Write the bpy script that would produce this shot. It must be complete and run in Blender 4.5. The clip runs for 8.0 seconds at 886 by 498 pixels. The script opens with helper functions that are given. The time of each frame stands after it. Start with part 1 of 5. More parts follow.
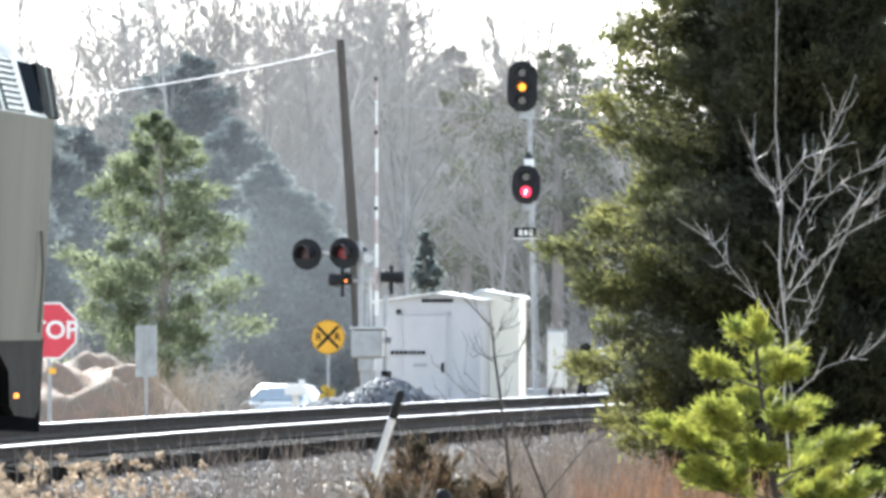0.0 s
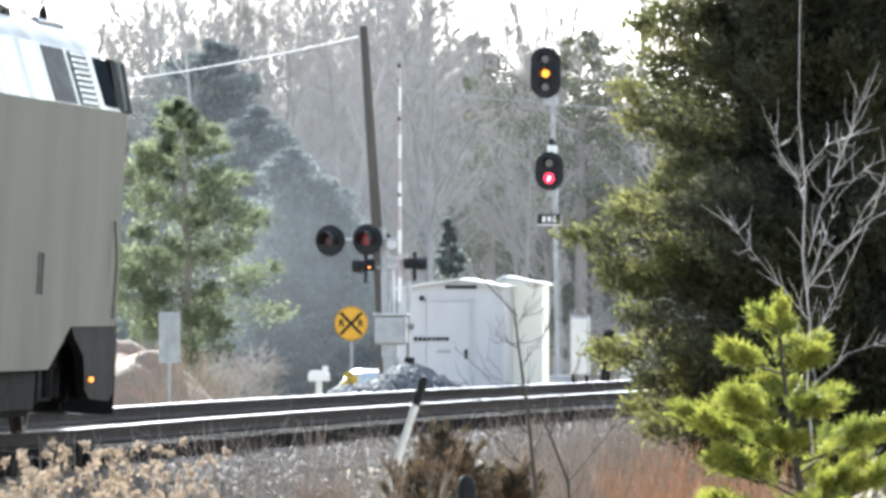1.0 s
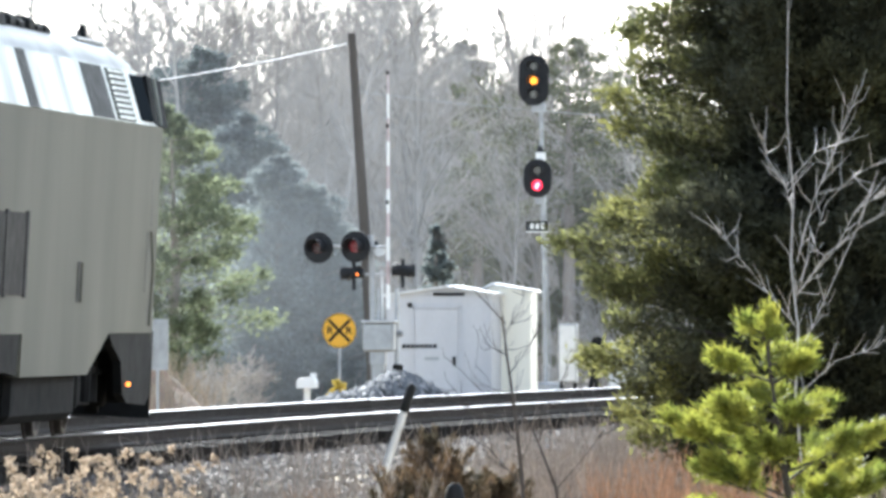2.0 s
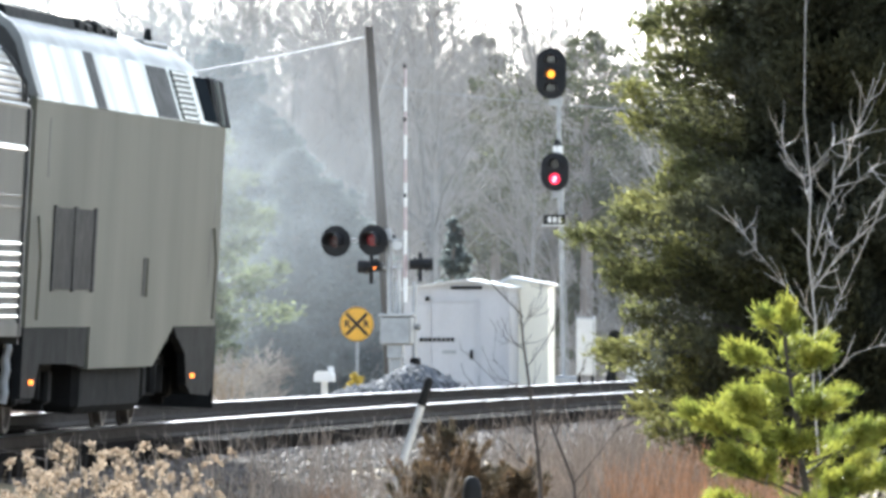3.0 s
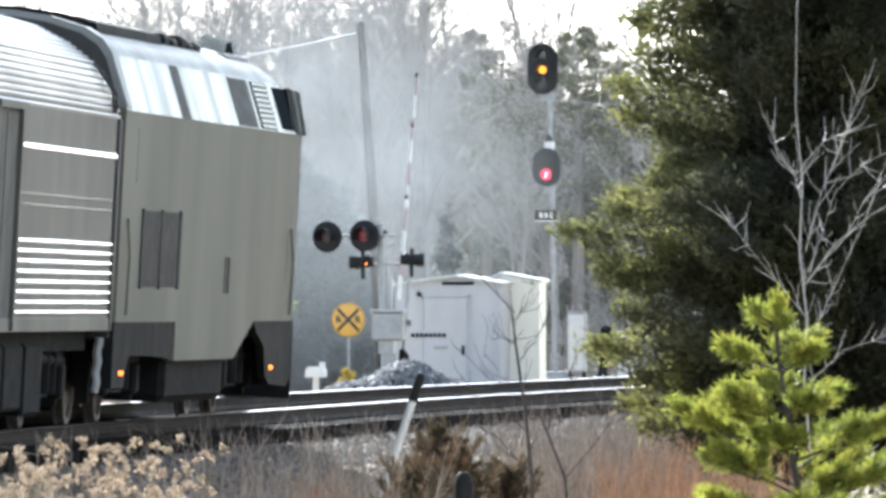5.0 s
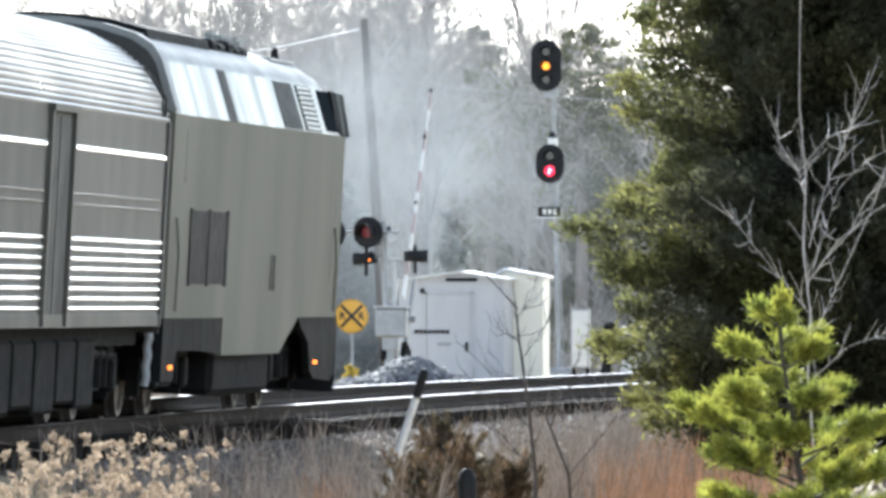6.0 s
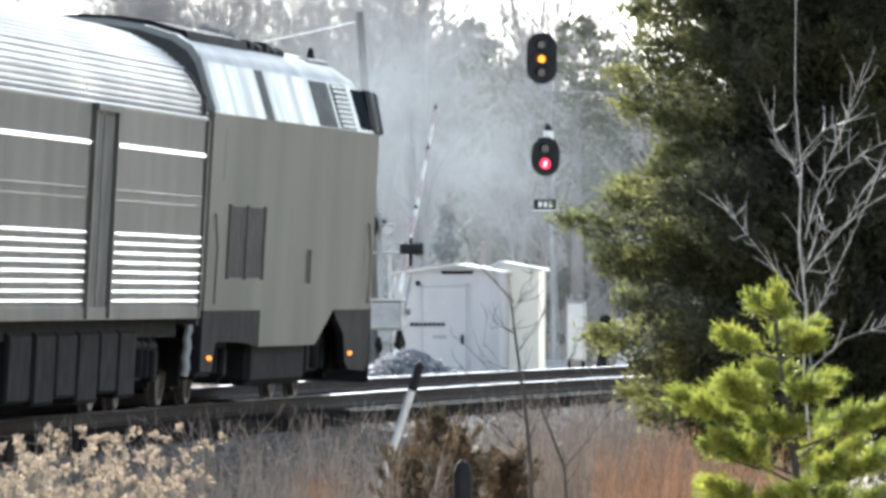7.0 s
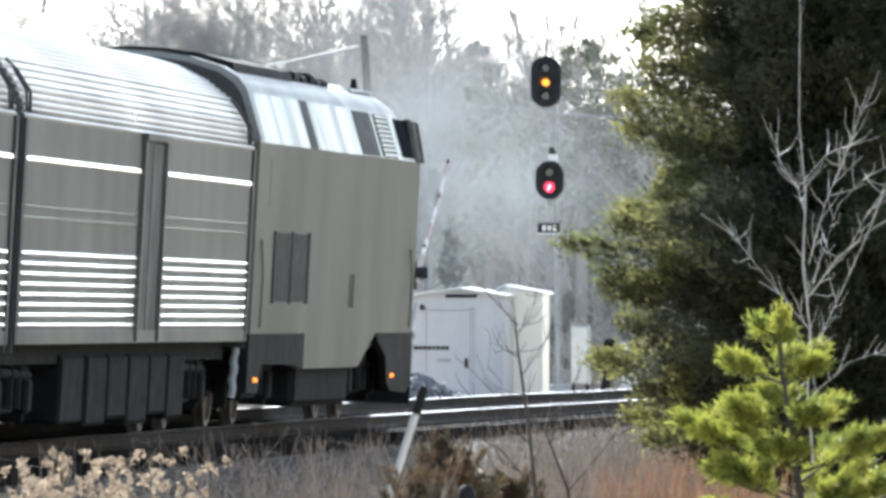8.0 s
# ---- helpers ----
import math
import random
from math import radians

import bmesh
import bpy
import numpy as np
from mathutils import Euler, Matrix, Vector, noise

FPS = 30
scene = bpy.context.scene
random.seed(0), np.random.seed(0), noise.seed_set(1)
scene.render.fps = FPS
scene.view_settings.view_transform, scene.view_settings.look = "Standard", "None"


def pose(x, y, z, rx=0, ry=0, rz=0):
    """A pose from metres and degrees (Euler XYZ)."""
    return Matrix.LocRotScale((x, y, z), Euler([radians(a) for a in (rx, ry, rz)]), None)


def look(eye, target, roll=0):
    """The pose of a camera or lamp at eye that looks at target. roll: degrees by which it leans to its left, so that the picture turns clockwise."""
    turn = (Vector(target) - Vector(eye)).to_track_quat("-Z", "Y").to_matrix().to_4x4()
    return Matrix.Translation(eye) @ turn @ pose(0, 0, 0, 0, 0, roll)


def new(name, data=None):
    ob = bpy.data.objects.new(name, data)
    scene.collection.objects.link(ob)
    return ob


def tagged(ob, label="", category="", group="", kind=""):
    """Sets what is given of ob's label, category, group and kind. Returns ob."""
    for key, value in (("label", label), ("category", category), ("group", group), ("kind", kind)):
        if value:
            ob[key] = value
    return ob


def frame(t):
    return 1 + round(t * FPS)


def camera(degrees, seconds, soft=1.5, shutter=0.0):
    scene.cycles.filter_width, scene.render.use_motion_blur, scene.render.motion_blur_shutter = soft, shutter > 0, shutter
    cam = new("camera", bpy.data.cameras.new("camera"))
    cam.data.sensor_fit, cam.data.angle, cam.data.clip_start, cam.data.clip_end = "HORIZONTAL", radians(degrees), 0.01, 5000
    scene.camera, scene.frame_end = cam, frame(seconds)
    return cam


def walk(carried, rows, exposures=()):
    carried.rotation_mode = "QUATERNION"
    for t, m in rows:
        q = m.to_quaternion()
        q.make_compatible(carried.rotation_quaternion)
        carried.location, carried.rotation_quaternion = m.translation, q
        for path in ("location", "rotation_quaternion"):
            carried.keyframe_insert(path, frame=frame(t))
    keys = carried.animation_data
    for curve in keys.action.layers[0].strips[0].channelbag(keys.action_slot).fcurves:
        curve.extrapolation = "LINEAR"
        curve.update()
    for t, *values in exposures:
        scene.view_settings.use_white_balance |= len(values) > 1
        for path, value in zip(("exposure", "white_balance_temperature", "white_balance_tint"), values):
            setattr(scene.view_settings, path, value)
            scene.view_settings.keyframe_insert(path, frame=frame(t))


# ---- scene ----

# ---------------------------------------------------------------- camera
cam = camera(4.29, 8.0, soft=3.5)
YAW, PITCH = 5.917, 0.381
SWAY = [(0.0, 0.0, 0.0), (0.5, -0.0077, 0.0419), (1.0, 0.1127, -0.0658), (1.5, 0.0461, -0.0104), (1.7, 0.0502, -0.0206),
        (2.8, 0.0995, -0.0455), (3.0, 0.1398, -0.0628), (3.5, 0.1173, -0.0559), (4.0, 0.0790, -0.0455), (4.5, 0.0754, -0.0518),
        (4.7, 0.0946, -0.0768), (5.8, 0.1028, -0.0924), (6.0, 0.1154, -0.1014), (6.5, 0.1086, -0.1113), (7.0, 0.0943, -0.1365),
        (7.5, 0.1064, -0.1245), (8.0, 0.1140, -0.0225)]
walk(cam, [(t, pose(0, 0, 1.30, 90 + PITCH + p, 0, YAW + w)) for t, w, p in SWAY],
     exposures=[(0.0, 2.07, 5800, 7), (8.0, 1.79, 5800, 7)])

# ---------------------------------------------------------------- light
SUN_TO = Vector((-0.30, 0.86, 0.42)).normalized()
world = bpy.data.worlds.new("world")
scene.world = world
world.use_nodes = True
wn = world.node_tree.nodes
sky = wn.new("ShaderNodeTexSky")
sky.sky_type = "NISHITA"
sky.sun_disc = False
sky.sun_elevation = math.asin(SUN_TO.z)
sky.sun_rotation = math.atan2(SUN_TO.x, SUN_TO.y)
sky.air_density, sky.dust_density, sky.ozone_density = 1.0, 0.7, 1.2
wn["Background"].inputs["Strength"].default_value = 0.115
pale = wn.new("ShaderNodeHueSaturation")  # a milky winter sky
pale.inputs["Saturation"].default_value = 0.42
world.node_tree.links.new(sky.outputs[0], pale.inputs["Color"])
world.node_tree.links.new(pale.outputs[0], wn["Background"].inputs["Color"])
sun = new("sun", bpy.data.lights.new("sun", "SUN"))
sun.data.energy, sun.data.angle, sun.data.color = 5.0, radians(0.6), (1.0, 0.95, 0.86)
sun.matrix_world = look((-60, 160, 80), Vector((-60, 160, 80)) - SUN_TO)


# ---------------------------------------------------------------- materials
def mat(name, base, rough=0.7, metal=0.0, vary=0.25, scale=6.0, fine=60.0, bump=0.15, tint=None, island=0.0, obj=0.0,
        translucent=0.0, emit=None, power=0.0, coat=0.0, streak=None, spec=0.5):
    """A node material: base colour broken up at two scales, with fine relief."""
    m = bpy.data.materials.new(name)
    m.use_nodes = True
    nt, nd, ln = m.node_tree, m.node_tree.nodes, m.node_tree.links
    b = nd["Principled BSDF"]
    b.inputs["Roughness"].default_value = rough
    b.inputs["Metallic"].default_value = metal
    b.inputs["Coat Weight"].default_value = coat
    b.inputs["Specular IOR Level"].default_value = spec
    tc = nd.new("ShaderNodeTexCoord")
    src = tc.outputs["Object"]
    if streak:
        mp = nd.new("ShaderNodeMapping")
        mp.inputs["Scale"].default_value = streak
        ln.new(src, mp.inputs["Vector"])
        src = mp.outputs[0]
    big, small = nd.new("ShaderNodeTexNoise"), nd.new("ShaderNodeTexNoise")
    for n, sc, det in ((big, scale, 5), (small, fine, 3)):
        n.inputs["Scale"].default_value = sc
        n.inputs["Detail"].default_value = det
        ln.new(src, n.inputs["Vector"])
    ramp = nd.new("ShaderNodeMapRange")
    ramp.inputs["From Min"].default_value, ramp.inputs["From Max"].default_value = 0.3, 0.7
    ln.new(big.outputs["Fac"], ramp.inputs["Value"])
    mix = nd.new("ShaderNodeMix")
    mix.data_type = "RGBA"
    other = tint or tuple(c * (1 - vary) for c in base)
    mix.inputs["A"].default_value = (*base, 1)
    mix.inputs["B"].default_value = (*other, 1)
    ln.new(ramp.outputs[0], mix.inputs["Factor"])
    hsv = nd.new("ShaderNodeHueSaturation")
    ln.new(mix.outputs["Result"], hsv.inputs["Color"])
    val = nd.new("ShaderNodeMath")
    val.operation = "MULTIPLY_ADD"
    val.inputs[1].default_value, val.inputs[2].default_value = vary * 1.2, 1 - vary * 0.6
    ln.new(small.outputs["Fac"], val.inputs[0])
    last = val.outputs[0]
    if island or obj:
        rnd = nd.new("ShaderNodeNewGeometry" if island else "ShaderNodeObjectInfo").outputs["Random Per Island" if island else "Random"]
        amp = island or obj
        a = nd.new("ShaderNodeMath")
        a.operation = "MULTIPLY_ADD"
        a.inputs[1].default_value, a.inputs[2].default_value = 2 * amp, 1 - amp
        ln.new(rnd, a.inputs[0])
        k = nd.new("ShaderNodeMath")
        k.operation = "MULTIPLY"
        ln.new(a.outputs[0], k.inputs[0])
        ln.new(last, k.inputs[1])
        last = k.outputs[0]
    ln.new(last, hsv.inputs["Value"])
    ln.new(hsv.outputs[0], b.inputs["Base Color"])
    rr = nd.new("ShaderNodeMath")
    rr.operation = "MULTIPLY_ADD"
    rr.use_clamp = True
    rr.inputs[1].default_value, rr.inputs[2].default_value = 0.25, max(rough - 0.12, 0.02)
    ln.new(big.outputs["Fac"], rr.inputs[0])
    ln.new(rr.outputs[0], b.inputs["Roughness"])
    if bump:
        bp = nd.new("ShaderNodeBump")
        bp.inputs["Strength"].default_value = bump
        bp.inputs["Distance"].default_value = 0.02
        ln.new(small.outputs["Fac"], bp.inputs["Height"])
        ln.new(bp.outputs[0], b.inputs["Normal"])
    if translucent:
        tr, ms = nd.new("ShaderNodeBsdfTranslucent"), nd.new("ShaderNodeMixShader")
        ln.new(hsv.outputs[0], tr.inputs["Color"])
        ms.inputs[0].default_value = translucent
        ln.new(b.outputs[0], ms.inputs[1])
        ln.new(tr.outputs[0], ms.inputs[2])
        ln.new(ms.outputs[0], nd["Material Output"].inputs["Surface"])
    if emit:
        b.inputs["Emission Color"].default_value = (*emit, 1)
        b.inputs["Emission Strength"].default_value = power
    return m


M_GROUND = mat("ground_soil", (0.22, 0.17, 0.12), 0.95, vary=0.4, scale=0.5, fine=18, bump=0.6, tint=(0.30, 0.25, 0.15), spec=0.12)
M_LITTER = mat("leaf_litter", (0.36, 0.31, 0.27), 0.95, vary=0.35, scale=0.3, fine=6, bump=0.8, tint=(0.30, 0.28, 0.24), spec=0.12)
M_STONE = mat("ballast_stone", (0.23, 0.205, 0.185), 0.85, vary=0.3, scale=8, fine=90, bump=0.3, island=0.45, spec=0.12)
M_ROCK = mat("grey_crushed_rock", (0.17, 0.175, 0.185), 0.8, vary=0.3, scale=6, fine=60, bump=0.3, island=0.5, spec=0.12)
M_CLAY = mat("clay_bank", (0.30, 0.20, 0.145), 0.95, vary=0.4, scale=1.6, fine=9, bump=0.6, tint=(0.20, 0.17, 0.13), spec=0.12)
M_ROAD = mat("worn_asphalt", (0.07, 0.07, 0.07), 0.9, vary=0.3, scale=1, fine=50, bump=0.3)
M_TIE = mat("creosoted_wood", (0.034, 0.029, 0.026), 0.9, vary=0.4, scale=4, fine=60, bump=0.5, obj=0.3, spec=0.04)
M_RAIL = mat("rail_side_rust", (0.045, 0.034, 0.028), 0.75, 0.3, vary=0.35, scale=8, fine=80, bump=0.2, spec=0.04)
M_RAILTOP = mat("polished_rail_head", (0.85, 0.85, 0.85), 0.38, 1.0, vary=0.1, scale=3, fine=40, bump=0.03)
M_LOCO = mat("loco_grey_paint", (0.154, 0.151, 0.119), 0.6, 0.0, vary=0.09, scale=0.45, fine=1.3, bump=0.0, tint=(0.122, 0.121, 0.096), streak=(1, 1, 0.35), spec=0.12)
# Silver paint whose dark and light streaks imitate reflections in the colour.
M_LOCOTOP = mat("loco_silver_reflection_streaks", (0.34, 0.35, 0.32), 0.38, 0.2, vary=0.6, scale=1.3, fine=3.2, bump=0.03, tint=(0.10, 0.112, 0.095), streak=(1, 1, 0.25), spec=0.2)
M_LOCOROOF = mat("loco_roof_paint", (0.25, 0.255, 0.245), 0.5, 0.1, vary=0.25, scale=1, fine=20, bump=0.05, spec=0.25)
M_DARK = mat("grimy_black_paint", (0.015, 0.016, 0.0175), 0.7, vary=0.4, scale=3, fine=40, bump=0.15, spec=0.04)
M_UNDER = mat("brake_dust_steel", (0.019, 0.019, 0.0195), 0.8, 0.1, vary=0.4, scale=4, fine=50, bump=0.2, spec=0.04)
M_WHEEL = mat("wheel_steel", (0.12, 0.10, 0.085), 0.55, 0.6, vary=0.3, scale=6, fine=60, bump=0.1)
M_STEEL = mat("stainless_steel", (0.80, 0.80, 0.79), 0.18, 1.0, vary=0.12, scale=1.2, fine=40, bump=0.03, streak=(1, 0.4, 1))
M_STEELROOF = mat("darker_stainless_roof", (0.15, 0.151, 0.149), 0.33, 0.6, vary=0.25, scale=0.8, fine=20, bump=0.03, streak=(1, 0.4, 1))
M_STEELFLAT = mat("dark_flat_stainless", (0.105, 0.104, 0.092), 0.55, 0.3, vary=0.2, scale=0.8, fine=5, bump=0.0, streak=(1, 1, 0.5), spec=0.12)
M_DGREY = mat("dark_grey_paint", (0.070, 0.070, 0.067), 0.6, vary=0.3, scale=2, fine=30, bump=0.06, spec=0.12)
M_STREAK = mat("thin_grime", (0.075, 0.077, 0.062), 0.6, vary=0.3, scale=2, fine=20, bump=0)
M_GRILLE = mat("grille_dark_grey", (0.034, 0.035, 0.038), 0.6, vary=0.3, scale=5, fine=60, bump=0.1, spec=0.04)
M_GLASSDARK = mat("tinted_cab_glass", (0.02, 0.025, 0.03), 0.5, vary=0.1, scale=2, fine=10, bump=0, spec=0.0)
M_AMBER = mat("amber_lamp_lens", (0.9, 0.35, 0.05), 0.3, emit=(1.0, 0.22, 0.03), power=1.0, bump=0)
M_SIGBLACK = mat("signal_black", (0.022, 0.023, 0.026), 0.55, vary=0.3, scale=6, fine=60, bump=0.08, spec=0.15)
M_GALV = mat("galvanised_steel", (0.36, 0.37, 0.38), 0.5, 0.5, vary=0.25, scale=5, fine=40, bump=0.06)
M_ALU = mat("aluminium_paint", (0.52, 0.53, 0.54), 0.5, 0.2, vary=0.2, scale=3, fine=30, bump=0.05)
M_YLAMP = mat("yellow_signal_lens", (0.6, 0.25, 0.02), 0.2, emit=(1.0, 0.30, 0.012), power=0.75, bump=0)
M_RLAMP = mat("red_signal_lens", (0.6, 0.02, 0.05), 0.2, emit=(1.0, 0.015, 0.06), power=0.7, bump=0)
M_RCORE = mat("red_signal_core", (1.0, 0.6, 0.7), 0.2, emit=(1.0, 0.40, 0.55), power=0.6, bump=0)
M_LENSOFF = mat("unlit_lens", (0.03, 0.03, 0.03), 0.15, vary=0.1, bump=0, coat=0.5)
M_XLAMP = mat("crossing_lamp_red", (0.15, 0.015, 0.02), 0.25, emit=(0.8, 0.02, 0.05), power=0.015, bump=0)
M_XLAMPDIM = mat("crossing_lamp_dark", (0.05, 0.012, 0.015), 0.25, bump=0)
M_YSIGN = mat("yellow_sign_sheeting", (0.85, 0.44, 0.03), 0.4, vary=0.12, scale=4, fine=40, bump=0.02)
M_RSIGN = mat("red_sign_sheeting", (0.58, 0.03, 0.06), 0.4, vary=0.12, scale=4, fine=40, bump=0.02)
M_WHITE = mat("white_paint", (0.78, 0.78, 0.77), 0.5, vary=0.12, scale=3, fine=40, bump=0.03)
M_STRIPE = mat("faded_red_stripe", (0.45, 0.36, 0.36), 0.5, vary=0.15, scale=3, fine=40, bump=0.03)
M_BLACKP = mat("black_paint", (0.02, 0.02, 0.02), 0.5, vary=0.3, scale=5, fine=50, bump=0.03, spec=0.15)
M_BUNG = mat("bungalow_white_metal", (0.50, 0.50, 0.52), 0.5, 0.05, vary=0.16, scale=1.5, fine=30, bump=0.04, streak=(1, 1, 0.25))
M_CREAM = mat("bungalow_cream_metal", (0.90, 0.86, 0.74), 0.45, vary=0.1, scale=1.5, fine=30, bump=0.04, streak=(1, 1, 0.3))
M_BUNGROOF = mat("bungalow_roof_metal", (0.6, 0.6, 0.6), 0.35, 0.2, vary=0.12, scale=2, fine=30, bump=0.03)
M_POLE = mat("weathered_pole_wood", (0.10, 0.088, 0.078), 0.9, vary=0.35, scale=3, fine=50, bump=0.3, streak=(1, 1, 0.1))
M_WIRE = mat("bright_cable", (0.75, 0.76, 0.78), 0.4, 0.3, vary=0.2, scale=8, fine=40, bump=0)
M_BARK = mat("grey_bark", (0.30, 0.26, 0.23), 0.95, vary=0.35, scale=3, fine=30, bump=0.3, obj=0.25, streak=(1, 1, 0.2))
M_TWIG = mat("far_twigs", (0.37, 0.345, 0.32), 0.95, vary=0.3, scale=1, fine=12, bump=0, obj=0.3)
M_TWIGPALE = mat("pale_twig_bark", (0.50, 0.475, 0.45), 0.6, vary=0.3, scale=6, fine=60, bump=0.1)
M_TWIGDARK = mat("dark_twig_bark", (0.075, 0.062, 0.054), 0.9, vary=0.3, scale=6, fine=60, bump=0.1)
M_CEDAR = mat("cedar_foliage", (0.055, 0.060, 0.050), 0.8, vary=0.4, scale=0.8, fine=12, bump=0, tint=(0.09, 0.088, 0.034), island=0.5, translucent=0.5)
# The cedar's sunlit edge, put into the colour as yellower sprays.
M_CEDARSUNLIT = mat("sunlit_edge_cedar_foliage", (0.20, 0.19, 0.058), 0.8, vary=0.4, scale=0.8, fine=12, bump=0, tint=(0.08, 0.088, 0.04), island=0.5, translucent=0.6)
M_PINE = mat("young_pine_needles", (0.135, 0.175, 0.036), 0.6, vary=0.3, scale=4, fine=30, bump=0, tint=(0.34, 0.33, 0.055), island=0.5, translucent=0.55)
# These pine needles are lightened and greyed: distance haze put into the colour.
M_HAZEDPINE = mat("hazed_pine_needles", (0.125, 0.145, 0.09), 0.8, vary=0.35, scale=0.8, fine=8, bump=0, tint=(0.20, 0.225, 0.13), island=0.35, translucent=0.55)
# Paler and bluer than real needles, to paint in the haze over the woods.
M_HAZEDDARK = mat("hazed_dark_needles", (0.165, 0.19, 0.195), 0.85, vary=0.22, scale=0.6, fine=6, bump=0, tint=(0.16, 0.18, 0.165), island=0.3, translucent=0.5)
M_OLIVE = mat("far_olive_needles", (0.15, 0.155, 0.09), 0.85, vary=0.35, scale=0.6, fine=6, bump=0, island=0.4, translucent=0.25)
M_BUSH = mat("dry_bush_foliage", (0.20, 0.125, 0.07), 0.9, vary=0.4, scale=3, fine=20, bump=0, tint=(0.06, 0.06, 0.04), island=0.5, translucent=0.3)
M_SEED = mat("tan_seed_heads", (0.46, 0.365, 0.27), 0.9, vary=0.25, scale=6, fine=50, bump=0, island=0.3, translucent=0.35)
M_STRAW = mat("straw_stems", (0.44, 0.36, 0.26), 0.9, vary=0.3, scale=4, fine=40, bump=0, island=0.35, translucent=0.2)
M_GREYWEED = mat("grey_weed_stems", (0.48, 0.41, 0.355), 0.9, vary=0.35, scale=4, fine=40, bump=0, island=0.4, translucent=0.15)
M_RUSTWEED = mat("rusty_weed_stems", (0.56, 0.36, 0.23), 0.9, vary=0.35, scale=4, fine=40, bump=0, island=0.4, translucent=0.3)
M_YELLOWBUSH = mat("yellow_dry_leaves", (0.50, 0.38, 0.07), 0.9, vary=0.3, scale=6, fine=50, bump=0, island=0.3, translucent=0.3)
M_CARWHITE = mat("white_car_paint", (0.78, 0.80, 0.82), 0.25, 0.0, vary=0.06, scale=2, fine=20, bump=0, coat=0.6)
M_CARGLASS = mat("car_glass", (0.30, 0.36, 0.40), 0.1, 0.0, vary=0.1, bump=0, coat=0.6)
M_TYRE = mat("tyre_rubber", (0.03, 0.03, 0.03), 0.85, bump=0.1)


def smoke_haze_material(name, colour, alpha, size, grain):
    """Thin smoke, or a veil in place of haze: densest in the middle of its puff, ragged towards the rim."""
    m = bpy.data.materials.new(name)
    m.use_nodes = True
    nd, ln = m.node_tree.nodes, m.node_tree.links
    nd.remove(nd["Principled BSDF"])
    d, t, x = nd.new("ShaderNodeBsdfTranslucent"), nd.new("ShaderNodeBsdfTransparent"), nd.new("ShaderNodeMixShader")
    d.inputs["Color"].default_value = (*colour, 1)
    tc, mp, gr, no = nd.new("ShaderNodeTexCoord"), nd.new("ShaderNodeMapping"), nd.new("ShaderNodeTexGradient"), nd.new("ShaderNodeTexNoise")
    mp.inputs["Scale"].default_value = (1 / size[0], 0.0, 1 / size[2])
    gr.gradient_type = "QUADRATIC_SPHERE"
    no.inputs["Scale"].default_value, no.inputs["Detail"].default_value = grain, 5
    ln.new(tc.outputs["Object"], mp.inputs["Vector"])
    ln.new(mp.outputs[0], gr.inputs["Vector"])
    ln.new(tc.outputs["Object"], no.inputs["Vector"])
    r = nd.new("ShaderNodeMapRange")
    r.inputs["From Min"].default_value, r.inputs["From Max"].default_value = 0.32, 0.62
    r.inputs["To Min"].default_value, r.inputs["To Max"].default_value = 0.35 * alpha, alpha
    ln.new(no.outputs["Fac"], r.inputs["Value"])
    k = nd.new("ShaderNodeMath")
    k.operation = "MULTIPLY"
    k.use_clamp = True
    ln.new(gr.outputs["Fac"], k.inputs[0])
    ln.new(r.outputs[0], k.inputs[1])
    ln.new(k.outputs[0], x.inputs[0])
    ln.new(t.outputs[0], x.inputs[1])
    ln.new(d.outputs[0], x.inputs[2])
    ln.new(x.outputs[0], nd["Material Output"].inputs["Surface"])
    return m


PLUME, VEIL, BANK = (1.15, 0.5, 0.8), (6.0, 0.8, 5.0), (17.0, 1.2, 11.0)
M_SMOKE = smoke_haze_material("exhaust_smoke", (0.05, 0.05, 0.052), 0.95, PLUME, 2.2)
# Not smoke: an added pale veil that imitates aerial haze over the woods.
M_BANK = smoke_haze_material("distance_haze_veil", (0.15, 0.162, 0.175), 0.16, BANK, 0.12)
M_HAZE = smoke_haze_material("thin_smoke", (0.145, 0.157, 0.17), 0.35, VEIL, 0.5)


